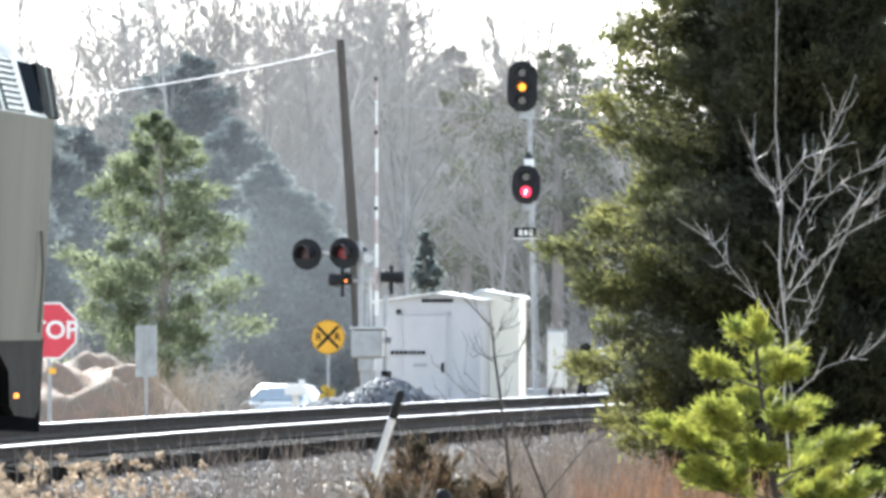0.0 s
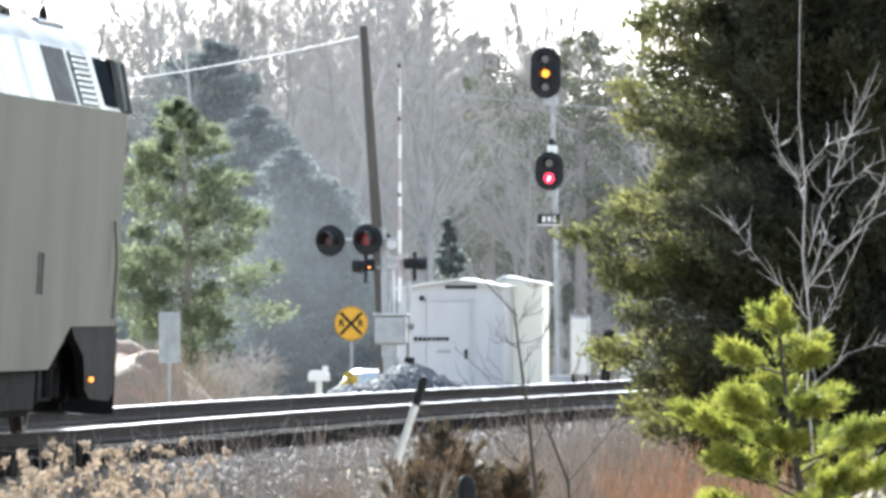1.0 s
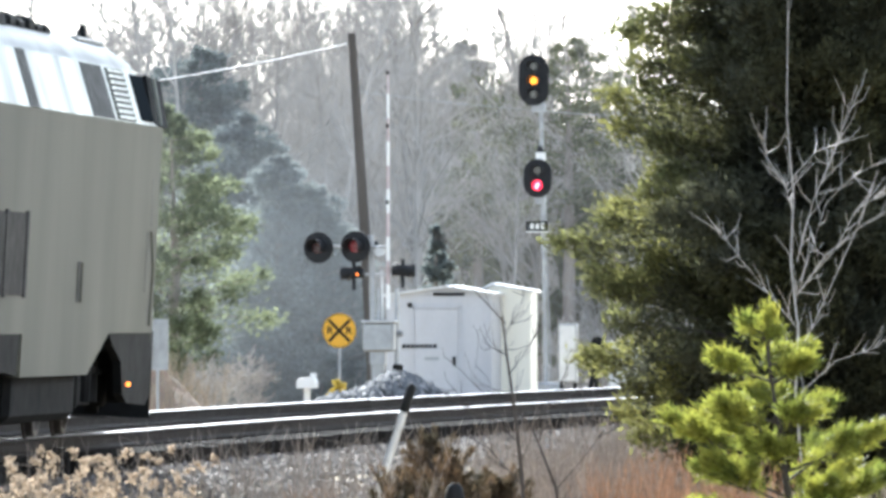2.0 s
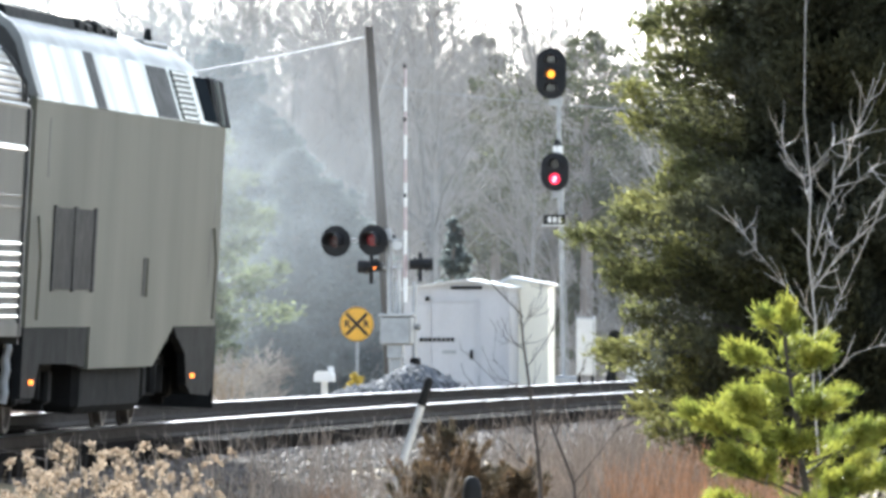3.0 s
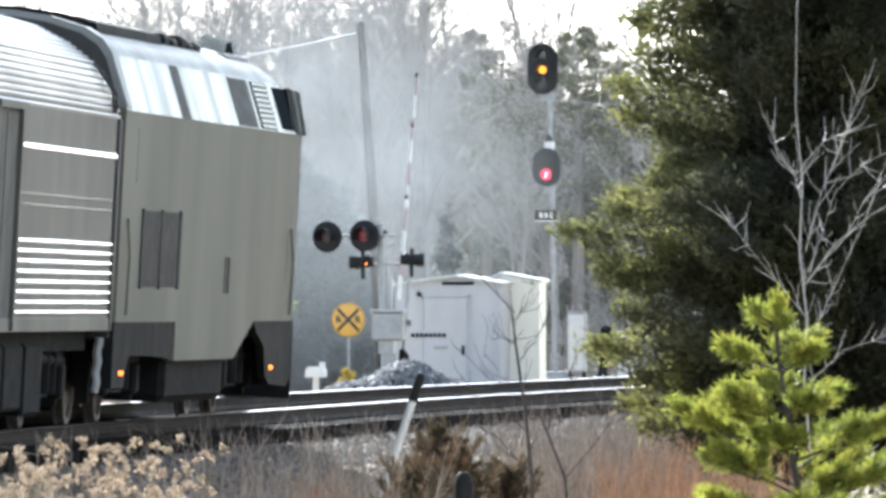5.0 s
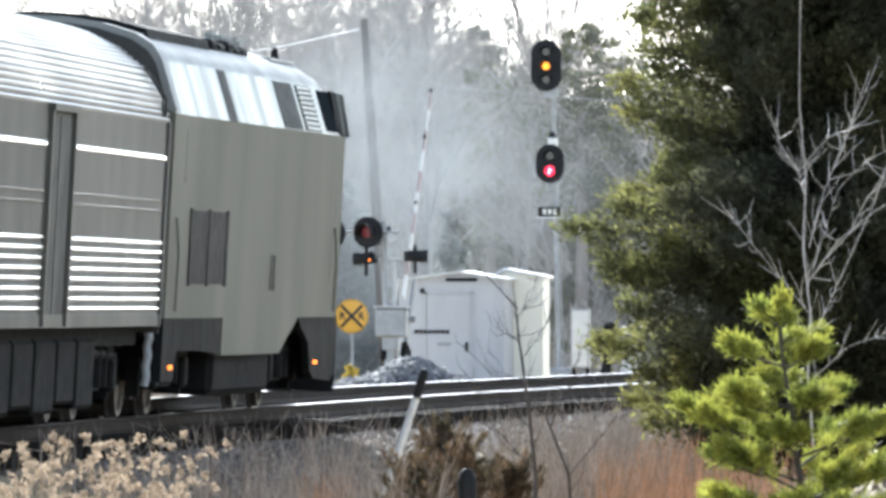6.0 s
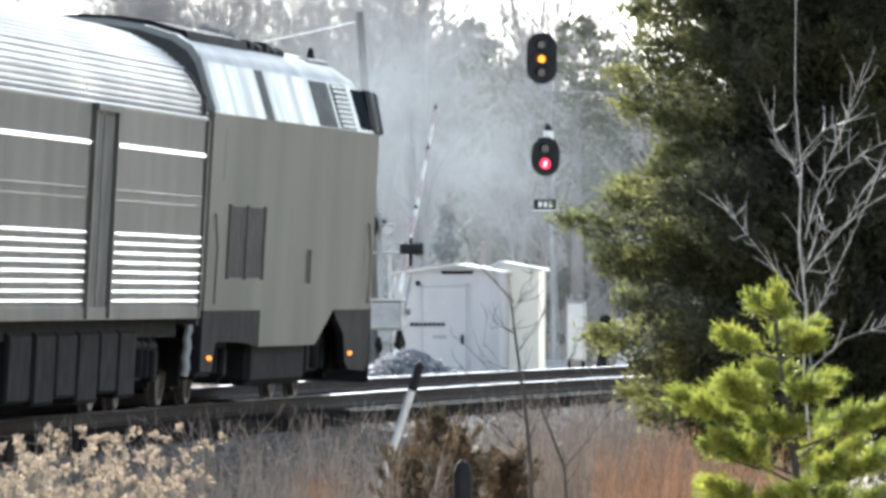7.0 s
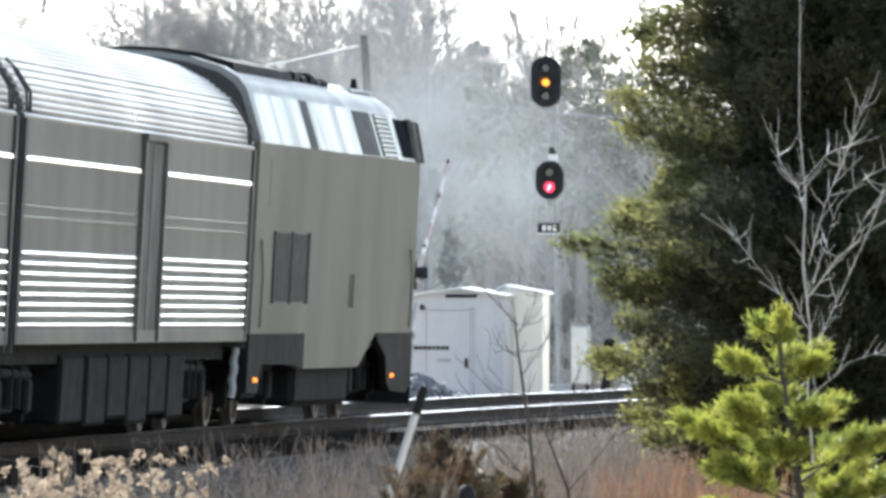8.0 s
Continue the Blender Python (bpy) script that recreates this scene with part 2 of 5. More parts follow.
# ---------------------------------------------------------------- geometry helpers
class Geo:
    """Collects vertices and faces of one mesh."""

    def __init__(self):
        self.v, self.f, self.mi = [], [], []

    def add(self, verts, faces, mi=0):
        o = len(self.v)
        self.v += [tuple(p) for p in verts]
        self.f += [tuple(o + i for i in q) for q in faces]
        self.mi += [mi] * len(faces)
        return self

    def box(self, x0, x1, y0, y1, z0, z1, mi=0, bevel=0.0):
        c = bevel
        if not c:
            v = [(x, y, z) for z in (z0, z1) for y in (y0, y1) for x in (x0, x1)]
            return self.add(v, [(0, 2, 3, 1), (4, 5, 7, 6), (0, 1, 5, 4), (2, 6, 7, 3), (0, 4, 6, 2), (1, 3, 7, 5)], mi)
        ring = lambda z, k: [(x0 + k, y0 + c, z), (x0 + c, y0 + k, z), (x1 - c, y0 + k, z), (x1 - k, y0 + c, z),
                             (x1 - k, y1 - c, z), (x1 - c, y1 - k, z), (x0 + c, y1 - k, z), (x0 + k, y1 - c, z)]
        inner = lambda z: [(min(max(x, x0 + c), x1 - c), min(max(y, y0 + c), y1 - c), z) for x, y, _ in ring(z, 0)]
        return self.loft([inner(z0), ring(z0 + c, 0), ring(z1 - c, 0), inner(z1)], mi, caps=True)

    def loft(self, rings, mi=0, caps=True, closed=True):
        n = len(rings[0])
        v = [p for r in rings for p in r]
        f = []
        for k in range(len(rings) - 1):
            for i in range(n if closed else n - 1):
                j = (i + 1) % n
                f.append((k * n + i, k * n + j, (k + 1) * n + j, (k + 1) * n + i))
        if caps:
            f.append(tuple(range(n))[::-1])
            f.append(tuple((len(rings) - 1) * n + i for i in range(n)))
        return self.add(v, f, mi)

    def tube(self, pts, radii, n=6, mi=0, caps=True):
        pts = [Vector(p) for p in pts]
        if not hasattr(radii, "__len__"):
            radii = [radii] * len(pts)
        rings = []
        for i, p in enumerate(pts):
            d = (pts[min(i + 1, len(pts) - 1)] - pts[max(i - 1, 0)]).normalized()
            a = d.orthogonal().normalized() if abs(d.z) > 0.9 else d.cross(Vector((0, 0, 1))).normalized()
            b = d.cross(a)
            rings.append([p + (a * math.cos(6.2832 * k / n) + b * math.sin(6.2832 * k / n)) * radii[i] for k in range(n)])
        return self.loft(rings, mi, caps)

    def disc(self, c, axis, r, depth, n=20, mi=0):
        c, axis = Vector(c), Vector(axis).normalized()
        return self.tube([c - axis * depth / 2, c + axis * depth / 2], r, n, mi)

    def prism(self, outline, y0, y1, mi=0):
        """An outline in x, z pulled along y."""
        return self.loft([[(x, y0, z) for x, z in outline], [(x, y1, z) for x, z in outline]], mi)

    def mesh(self, name, mats, smooth=False):
        me = bpy.data.meshes.new(name)
        me.from_pydata(self.v, [], self.f)
        for m in (mats if isinstance(mats, (list, tuple)) else [mats]):
            me.materials.append(m)
        if any(self.mi):
            me.polygons.foreach_set("material_index", self.mi)
        if smooth:
            me.polygons.foreach_set("use_smooth", [True] * len(me.polygons))
            me.set_sharp_from_angle(angle=radians(40))
        me.update()
        return me


def part(name, geo, mats, parent=None, label="", smooth=False):
    ob = new(name, geo.mesh(name, mats, smooth))
    if parent:
        ob.parent = parent
    if label:
        tagged(ob, label)
    return ob


def quick_mesh(name, verts, faces, material):
    """A mesh from large arrays of vertices and triangles."""
    me = bpy.data.meshes.new(name)
    verts, faces = np.asarray(verts, np.float32), np.asarray(faces, np.int32)
    me.vertices.add(len(verts))
    me.vertices.foreach_set("co", verts.ravel())
    k = faces.shape[1]
    me.loops.add(faces.size)
    me.loops.foreach_set("vertex_index", faces.ravel())
    me.polygons.add(len(faces))
    me.polygons.foreach_set("loop_start", np.arange(0, faces.size, k, dtype=np.int32))
    me.materials.append(material)
    me.update(calc_edges=True)
    return me


def unit(a):
    return a / np.maximum(np.linalg.norm(a, axis=1, keepdims=True), 1e-9)


def flakes(c, d, length, width, rng, lift=0.0):
    """Flat pointed leaves: a bent kite of two triangles at each centre c along each direction d."""
    n = len(c)
    d = unit(d)
    side = unit(np.cross(d, rng.normal(size=(n, 3))))
    up = np.cross(side, d)
    L, W = length[:, None], width[:, None]
    v = np.stack([c, c + d * L * 0.45 + side * W + up * W * lift, c + d * L, c + d * L * 0.45 - side * W + up * W * lift], 1).reshape(-1, 3)
    i = np.arange(n)[:, None] * 4
    return v, np.concatenate([i + [0, 1, 2], i + [0, 2, 3]])


def stones(c, r, rng):
    """Irregular eight-faced stones."""
    n = len(c)
    base = np.array([(1, 0, 0), (-1, 0, 0), (0, 1, 0), (0, -1, 0), (0, 0, 1), (0, 0, -1)], float)
    v = base[None] * (0.6 + 0.6 * rng.random((n, 6, 1))) + rng.normal(0, 0.22, (n, 6, 3))
    v = (c[:, None] + v * r[:, None, None]).reshape(-1, 3)
    f = np.array([(0, 2, 4), (2, 1, 4), (1, 3, 4), (3, 0, 4), (2, 0, 5), (1, 2, 5), (3, 1, 5), (0, 3, 5)])
    return v, (np.arange(n)[:, None, None] * 6 + f[None]).reshape(-1, 3)


def empty(name, m=None):
    ob = new(name)
    if m is not None:
        ob.matrix_world = m
    return ob


# ---------------------------------------------------------------- ground
TRACK_Z, CANT, TRACK_CANT = 0.086, 3.15, 4.3


def track_x(y):
    """The centre line of the gently curving track; straight beyond the curve."""
    q = min(max(y, 95.0), 235.0)
    slope = -0.0112 + 0.0008 * (q - 140)
    return -18.7255 - 0.0112 * (q - 140) + 0.0004 * (q - 140) ** 2 + slope * (y - q)


def track_heading(y):
    return math.degrees(-math.atan(track_x(y + 0.5) - track_x(y - 0.5)))


PROFILE = [(-3000, -1.8), (-60, -1.8), (-35, -1.78), (-29, -0.95), (-26.5, -0.55), (-25.2, -0.42), (-24.2, -0.40), (-22.2, -0.40), (-20.6, -0.19), (-17.75, -0.38),
           (-17.35, -0.45), (-16.6, -0.60), (-15.4, -0.88), (-14.2, -0.98), (-12, -0.85), (-6, -0.6), (0, -0.35), (60, -0.3), (3000, -0.3)]


def ground_z(x, y):
    bend = float(np.interp(x, [-26, -23, -14, -8], [0, 1, 1, 0])) * (track_x(min(max(y, 60), 260)) + 18.93)
    z = float(np.interp(x - bend, [p[0] for p in PROFILE], [p[1] for p in PROFILE]))
    if y > 400 and x < -15:
        t = min((y - 400) / 160, 1)
        z += 12.5 * t * t * (3 - 2 * t) * (1 if y < 700 else max(0.0, 1 - (y - 700) / 500))
    if x < -26 or x > -16.4:
        z += 0.10 * noise.noise((x * 0.25, y * 0.25, 0.3)) + 0.05 * noise.noise((x * 0.9, y * 0.9, 1.3))
    return z


def build_ground():
    xs = sorted(set([-3000, -1200, -500, -250, -120, -90, -75] + [round(-64 + 1.0 * i, 2) for i in range(38)] + [-25.2, -24.2, -22.2, -20.6, -17.75, -17.35, -17, -16.6, -16, -15.4, -14.8]
                    + [-14.2 + 0.7 * i for i in range(24)] + [5, 10, 20, 40, 80, 200, 600, 1500, 3000]))
    ys = [-2500, -900, -300, -100, -40] + [-20 + 5.0 * i for i in range(16)] + [60 + 1.5 * i for i in range(110)] + [226 + 4.0 * i for i in range(45)] \
        + [410 + 10 * i for i in range(25)] + [700, 800, 1000, 1300, 2000, 3500]
    ys = sorted(set(ys))
    v = [(x, y, ground_z(x, y)) for y in ys for x in xs]
    n = len(xs)
    f = [(j * n + i, j * n + i + 1, (j + 1) * n + i + 1, (j + 1) * n + i) for j in range(len(ys) - 1) for i in range(n - 1)]
    g = Geo()
    g.add(v, f)
    g.mi = [1 if ys[k // (n - 1)] > 320 else 0 for k in range(len(f))]
    ob = part("ground", g, [M_GROUND, M_LITTER], smooth=True)
    tagged(ob, "brown winter soil with dry grass beside the railway", "ground", kind="structure")


build_ground()


# ---------------------------------------------------------------- tracks
def rail_geo(offset, y0, y1, step=4.0):
    """A rail of I-shaped section that follows the curve at a distance from the centre line."""
    side = [(-0.07, -0.17), (0.07, -0.17), (0.07, -0.155), (0.012, -0.13), (0.012, -0.045), (0.036, -0.035), (0.036, -0.006), (0.028, 0.0),
            (-0.028, 0.0), (-0.036, -0.006), (-0.036, -0.035), (-0.012, -0.045), (-0.012, -0.13), (-0.07, -0.155)]
    c, d = math.cos(radians(TRACK_CANT)), math.sin(radians(TRACK_CANT))
    rings = []
    for k in range(int((y1 - y0) / step) + 1):
        y = y0 + step * k
        rings.append([(track_x(y) + (offset + x) * c + z * d, y, TRACK_Z - (offset + x) * d + z * c) for x, z in side])
    g = Geo().loft(rings)
    n = len(side)
    g.mi = [1 if i % n == 7 and i < n * (len(rings) - 1) else 0 for i in range(len(g.f))]
    return g


def build_track(label):
    track = empty("railway_track")
    tagged(track, label, "railway track", kind="structure")
    for k in (-1, 1):
        part("rail", rail_geo(0.7535 * k, -40, 420), [M_RAIL, M_RAILTOP], track, "rusty rail with a polished head", smooth=True)
    tie = Geo().box(-1.30, 1.30, -0.115, 0.115, -0.35, -0.172, bevel=0.012).mesh("sleeper", M_TIE)
    rng = random.Random(5)
    for i in range(190):
        o = new("sleeper", tie)
        o.parent = track
        y = 118 + 0.52 * i
        o.matrix_basis = pose(track_x(y) + rng.uniform(-0.05, 0.05), y, TRACK_Z + rng.uniform(-0.012, 0.0), 0, TRACK_CANT, track_heading(y) + rng.uniform(-1, 1))
    far = Geo()
    for y in [217.5 + 0.6 * i for i in range(300)] + [117 - 0.8 * i for i in range(60)]:
        far.box(track_x(y) - 1.30, track_x(y) + 1.30, y - 0.115, y + 0.115, TRACK_Z - 0.37, TRACK_Z - 0.20)
    tagged(part("distant_sleepers", far, M_TIE, track), kind="stuff")


build_track("canted curving railway track of rusty rails on dark wooden sleepers")


def build_ballast():
    rng = np.random.default_rng(3)

    def lay(n, x0, x1, y0, y1, r0, r1, lift):
        x, y = rng.uniform(x0, x1, n), rng.uniform(y0, y1, n)
        x = x + np.array([track_x(b) + 18.93 for b in y]) * (x1 > -24)
        z = np.array([ground_z(a, b) for a, b in zip(x, y)]) + lift
        return np.stack([x, y, z], 1), rng.uniform(r0, r1, n)

    sets = [lay(26000, -17.7, -14.3, 118, 205, 0.025, 0.055, 0.005), lay(5000, -22.2, -20.2, 118, 215, 0.03, 0.06, 0.04),
            lay(9000, -20.2, -18.3, 118, 215, 0.03, 0.055, 0.13), lay(3000, -26.5, -24.4, 170, 280, 0.03, 0.06, 0.01)]
    c = np.concatenate([a for a, _ in sets])
    r = np.concatenate([b for _, b in sets])
    v, f = stones(c, r, rng)
    ob = new("ballast", quick_mesh("ballast", v, f, M_STONE))
    tagged(ob, "grey crushed stone ballast along the tracks", "gravel", kind="stuff")


build_ballast()


# ---------------------------------------------------------------- train
def wheelset(parent, y, x=0.0, r=0.5):
    """An axle with two flanged wheels; returns it for rolling."""
    g = Geo()
    g.tube([(-1.05, 0, 0), (1.05, 0, 0)], 0.08, 10)
    for k in (-1, 1):
        prof = [(0.66, 0.30), (0.675, r + 0.028), (0.70, r + 0.026), (0.712, r), (0.80, r - 0.004), (0.80, r - 0.06), (0.76, r - 0.09), (0.76, 0.14), (0.80, 0.12), (0.80, 0.02)]
        rings = [[(k * px, pr * math.cos(6.2832 * i / 28), pr * math.sin(6.2832 * i / 28)) for i in range(28)] for px, pr in prof]
        g.loft(rings)
        g.box(k * 0.805 - 0.004, k * 0.805 + 0.004, -0.03, 0.03, -0.3, 0.3)
    ob = part("wheelset", g, M_WHEEL, parent, "steel axle with two flanged wheels")
    ob.matrix_basis = pose(x, y, r)
    return ob


def truck_frame(parent, y, base, r=0.5, name="truck_frame"):
    """A bogie frame with side beams, axle boxes, springs and bolster at y."""
    g = Geo()
    for k in (-1, 1):
        for a, b in ((0.88, 1.16),):
            o = [(-base / 2 - 0.55, 0.56), (-base / 2 - 0.5, 0.82), (-0.75, 0.86), (-0.5, 0.62), (0.5, 0.62), (0.75, 0.86), (base / 2 + 0.5, 0.82), (base / 2 + 0.55, 0.56),
                 (base / 2 + 0.3, 0.42), (0.8, 0.52), (0.45, 0.36), (-0.45, 0.36), (-0.8, 0.52), (-base / 2 - 0.3, 0.42)]
            g.loft([[(k * a, y + p, q) for p, q in o], [(k * b, y + p, q) for p, q in o]])
        for e in (-1, 1):
            g.box(min(k * 0.9, k * 1.24), max(k * 0.9, k * 1.24), y + e * base / 2 - 0.2, y + e * base / 2 + 0.2, 0.34, 0.72, bevel=0.04)
            g.tube([(k * 1.16, y + e * 0.34, 0.4), (k * 1.16, y + e * 0.34, 0.85)], 0.1, 10)
            g.box(min(k * 0.95, k * 1.1), max(k * 0.95, k * 1.1), y + e * (base / 2 + 0.62) - 0.08, y + e * (base / 2 + 0.62) + 0.08, 0.25, 0.7)
        g.tube([(k * 1.2, y - base / 2, 0.78), (k * 1.2, y + base / 2, 0.74)], 0.05, 8)
    g.box(-1.0, 1.0, y - 0.3, y + 0.3, 0.5, 0.85, bevel=0.05)
    g.box(-0.62, 0.62, y - base / 2 + 0.1, y + base / 2 - 0.1, 0.14, 0.52, bevel=0.04)
    return part(name, g, M_UNDER, parent, "grimy four-wheel bogie frame")


HALF = 1.53
WHEELS = []


def loco_section(inset=0.0, drop=0.0):
    """The upper outline of the body from one cant edge over the roof to the other."""
    near = [(HALF, 3.47), (1.325, 4.06), (1.22, 4.20), (1.02, 4.32), (0.62, 4.42), (0.25, 4.46)]
    pts = near + [(-x, z) for x, z in reversed(near)]
    return [(x * (1 - inset), z - drop) for x, z in pts]


def build_locomotive():
    loco = empty("diesel_locomotive")
    tagged(loco, "grey passenger diesel locomotive with black underframe pulling a train", "locomotive")
    L, N = -19.7, -1.2
    # vertical sides with a raised hem over the bogies, built panel by panel
    hem = [(L, 1.17), (-13.95, 1.17), (-13.93, 0.73), (-7.7, 0.73), (-5.7, 1.17), (N, 1.17)]
    for k in (-1, 1):
        outer = [(k * HALF, y, z) for y, z in hem] + [(k * HALF, N, 3.47), (k * HALF, L, 3.47)]
        inner = [(k * (HALF - 0.12), y, z) for _, y, z in outer]
        part("body_side", Geo().loft([outer, inner] if k < 0 else [inner, outer]), M_LOCO, loco, "flat grey painted body side with faint streaks", smooth=True)
    part("cant_strip", Geo().box(HALF - 0.005, HALF + 0.006, L + 0.05, N - 0.1, 3.43, 3.465), M_LOCO, loco)
    # nose: sides taper inwards, the front slopes back
    g = Geo()
    def nose_ring(y, w, ztop, zlo):
        return [(w, y, zlo), (w, y, min(3.47, ztop - 0.1)), (w * 0.86, y, ztop - 0.06), (w * 0.5, y, ztop), (-w * 0.5, y, ztop), (-w * 0.86, y, ztop - 0.06), (-w, y, min(3.47, ztop - 0.1)), (-w, y, zlo)]
    g.loft([nose_ring(N, HALF - 0.004, 3.62, 1.1), nose_ring(N + 0.35, 1.48, 3.56, 1.0), nose_ring(N + 1.0, 1.34, 3.35, 0.9), nose_ring(N + 1.9, 1.08, 2.85, 0.85), nose_ring(N + 2.6, 0.80, 2.4, 0.85)])
    part("nose", g, M_LOCO, loco, "sloping grey nose", smooth=True)
    # canted upper side and roof
    g = Geo()
    sec = loco_section()
    rings = [[(x, y, z) for x, z in sec] for y in (L, L + 0.02)] + [[(x, y, z) for x, z in sec] for y in (-13, -7, -3.4)]
    rings += [[(x * 0.99, -2.2, z - 0.05) for x, z in sec], [(x * 0.975, -1.45, z - 0.16 if z > 3.6 else z) for x, z in sec], [(x * 0.94, -0.75, z - 0.42 if z > 3.6 else z) for x, z in sec]]
    g.loft(rings, caps=True, closed=True)
    n = len(sec)
    g.mi = [1 if (i % n) in (1, 2, 3, 4, 5, 6, 7, 8, 9) else 0 for i in range(len(g.f))]
    part("roof", g, [M_LOCOTOP, M_LOCOROOF], loco, "silver canted upper panels and rounded grey roof", smooth=True)
    # dark rear arch over the coupled car
    g = Geo()
    out = [(x * 1.012, z + 0.03) for x, z in sec]
    g.loft([[(x, L - 0.06, z) for x, z in out], [(x, L + 0.45, z) for x, z in out]], caps=True)
    part("rear_rim", g, M_LOCOROOF, loco, "rounded grey rim of the rear end", smooth=True)
    g = Geo().prism([(x * 0.97, z - 0.04) for x, z in sec], L - 0.10, L - 0.062)
    g.box(-HALF + 0.1, HALF - 0.1, L - 0.09, L - 0.02, 1.0, 3.47)
    part("rear_end", g, M_DGREY, loco, "dark grey rear end wall")

    def on_cant(y0, y1, u0, u1, off):
        """A plate on the canted panel between its lower edge (0) and upper edge (1)."""
        p = lambda u: (HALF + (1.325 - HALF) * u, 3.47 + 0.59 * u)
        nx, nz = 0.945, 0.328
        (xa, za), (xb, zb) = p(u0), p(u1)
        return [[(xa - nx * 0.02, y, za - nz * 0.02), (xb - nx * 0.02, y, zb - nz * 0.02), (xb + nx * off, y, zb + nz * off), (xa + nx * off, y, za + nz * off)] for y in (y0, y1)]

    for y0, y1 in ((-14.25, -13.45),):
        part("panel_gap", Geo().loft(on_cant(y0, y1, 0.0, 1.0, 0.006)), M_GRILLE, loco, "dark vertical gap between panels")
    part("intake_screen", Geo().loft(on_cant(-8.3, -6.25, 0.02, 0.97, 0.008)), M_GRILLE, loco, "dark air intake screen")
    part("louvre_backing", Geo().loft(on_cant(-5.85, -4.1, 0.02, 0.97, 0.006)), M_GRILLE, loco)
    for i in range(9):
        part("louvre_slat", Geo().loft(on_cant(-5.85, -4.1, 0.04 + i * 0.105, 0.04 + i * 0.105 + 0.055, 0.03)), M_LOCOTOP, loco)
    part("cab_window", Geo().loft(on_cant(-3.4, -2.1, 0.08, 0.92, 0.01)), M_GLASSDARK, loco, "dark cab side window")
    g = Geo()
    g.loft([[(1.40, -1.75, 3.50), (1.30, -1.75, 4.02), (1.36, -1.75, 4.04), (1.47, -1.75, 3.50)], [(1.44, -0.75, 3.47), (1.34, -0.75, 3.98), (1.42, -0.75, 4.0), (1.54, -0.75, 3.47)]])
    part("wind_deflector", g, M_DARK, loco, "black wind deflector beside the cab window")
    part("deflector_edge", Geo().tube([(1.545, -1.6, 3.49), (1.43, -1.6, 4.0)], 0.025, 6), M_LOCOTOP, loco)
    # grille low on the side, with its frame and dividers
    grille = part("side_grille", Geo().box(HALF - 0.01, HALF + 0.008, -17.7, -14.0, 1.56, 2.40), M_GRILLE, loco, "square dark grey ventilation grille")
    for a, b in ((-17.75, -17.55), (-15.95, -15.75), (-14.15, -13.95)):
        part("grille_post", Geo().box(HALF - 0.01, HALF + 0.020, a, b, 1.54, 2.42), M_GRILLE, grille)
    for i in range(14):
        part("grille_bar", Geo().box(HALF, HALF + 0.014, -17.55, -14.15, 1.585 + i * 0.058, 1.605 + i * 0.058), M_GRILLE, grille)
    part("access_slot", Geo().box(HALF - 0.01, HALF + 0.006, -9.15, -8.8, 1.50, 1.93), M_DGREY, loco, "narrow dark handhold recess")
    part("hand_rail", Geo().tube([(HALF + 0.03, -8.98, 1.5), (HALF + 0.03, -8.98, 1.92)], 0.014, 6), M_LOCO, loco)
    for y, z0, z1 in ((-1.75, 1.25, 1.55), (-2.2, 1.62, 2.30), (-1.9, 2.35, 2.9), (-18.4, 2.70, 3.30)):
        part("grime_streak", Geo().box(HALF - 0.01, HALF + 0.0025, y - 0.06, y + 0.06, z0, z1), M_STREAK, loco, "faint dark seam on the body side")
    for y in (-19.2, -2.05):
        part("hand_rail", Geo().tube([(HALF + 0.05, y, 1.25), (HALF + 0.06, y, 1.9), (HALF + 0.02, y, 2.3)], 0.016, 6), M_LOCO, loco)
    # underframe
    g = Geo()
    g.box(-1.32, 1.32, L + 0.1, -1.3, 0.95, 1.2)
    g.box(-1.40, 1.40, -13.6, -7.6, 0.24, 0.95, bevel=0.08)
    part("fuel_tank", g, M_UNDER, loco, "black underframe and fuel tank")
    g = Geo()
    for k in (-1, 1):
        xa, xb = min(k * 1.42, k * 1.515), max(k * 1.42, k * 1.515)
        g = Geo()
        o = [(-5.2, 1.05), (-4.2, 0.86), (-3.9, 0.50), (-3.4, 0.40), (-1.4, 0.36), (-1.0, 0.45), (-0.9, 1.19), (-5.6, 1.19)]
        g.loft([[(xa, y, z) for y, z in o], [(xb, y, z) for y, z in o]])
        part("front_skirt", g, M_DARK, loco, "black lower skirt over the bogie")
        g = Geo()
        o = [(L + 0.03, 1.19), (L + 0.03, 0.45), (-18.5, 0.45), (-18.2, 0.80), (-15.2, 0.78), (-14.1, 0.74), (-13.96, 1.19)]
        g.loft([[(xa, y, z) for y, z in o], [(xb, y, z) for y, z in o]])
        part("rear_skirt", g, M_DARK, loco, "black lower skirt over the bogie")
    g = Geo().box(-1.45, 1.45, -1.1, -0.8, 0.36, 1.15, bevel=0.03)
    part("step_well", g, M_DARK, loco)
    g = Geo()
    g.loft([[(-1.3, 1.2, 0.18), (1.3, 1.2, 0.18), (1.3, 1.2, 1.0), (-1.3, 1.2, 1.0)], [(-0.5, 1.9, 0.14), (0.5, 1.9, 0.14), (0.7, 1.9, 0.9), (-0.7, 1.9, 0.9)]])
    part("pilot", g, M_DARK, loco, "black pilot plate")
    for y, z in ((-19.0, 0.615), (-3.5, 0.605)):
        part("marker_lamp", Geo().disc((1.535, y, z), (1, -0.4, 0), 0.024, 0.04, 12), M_AMBER, loco, "lit amber step lamp")
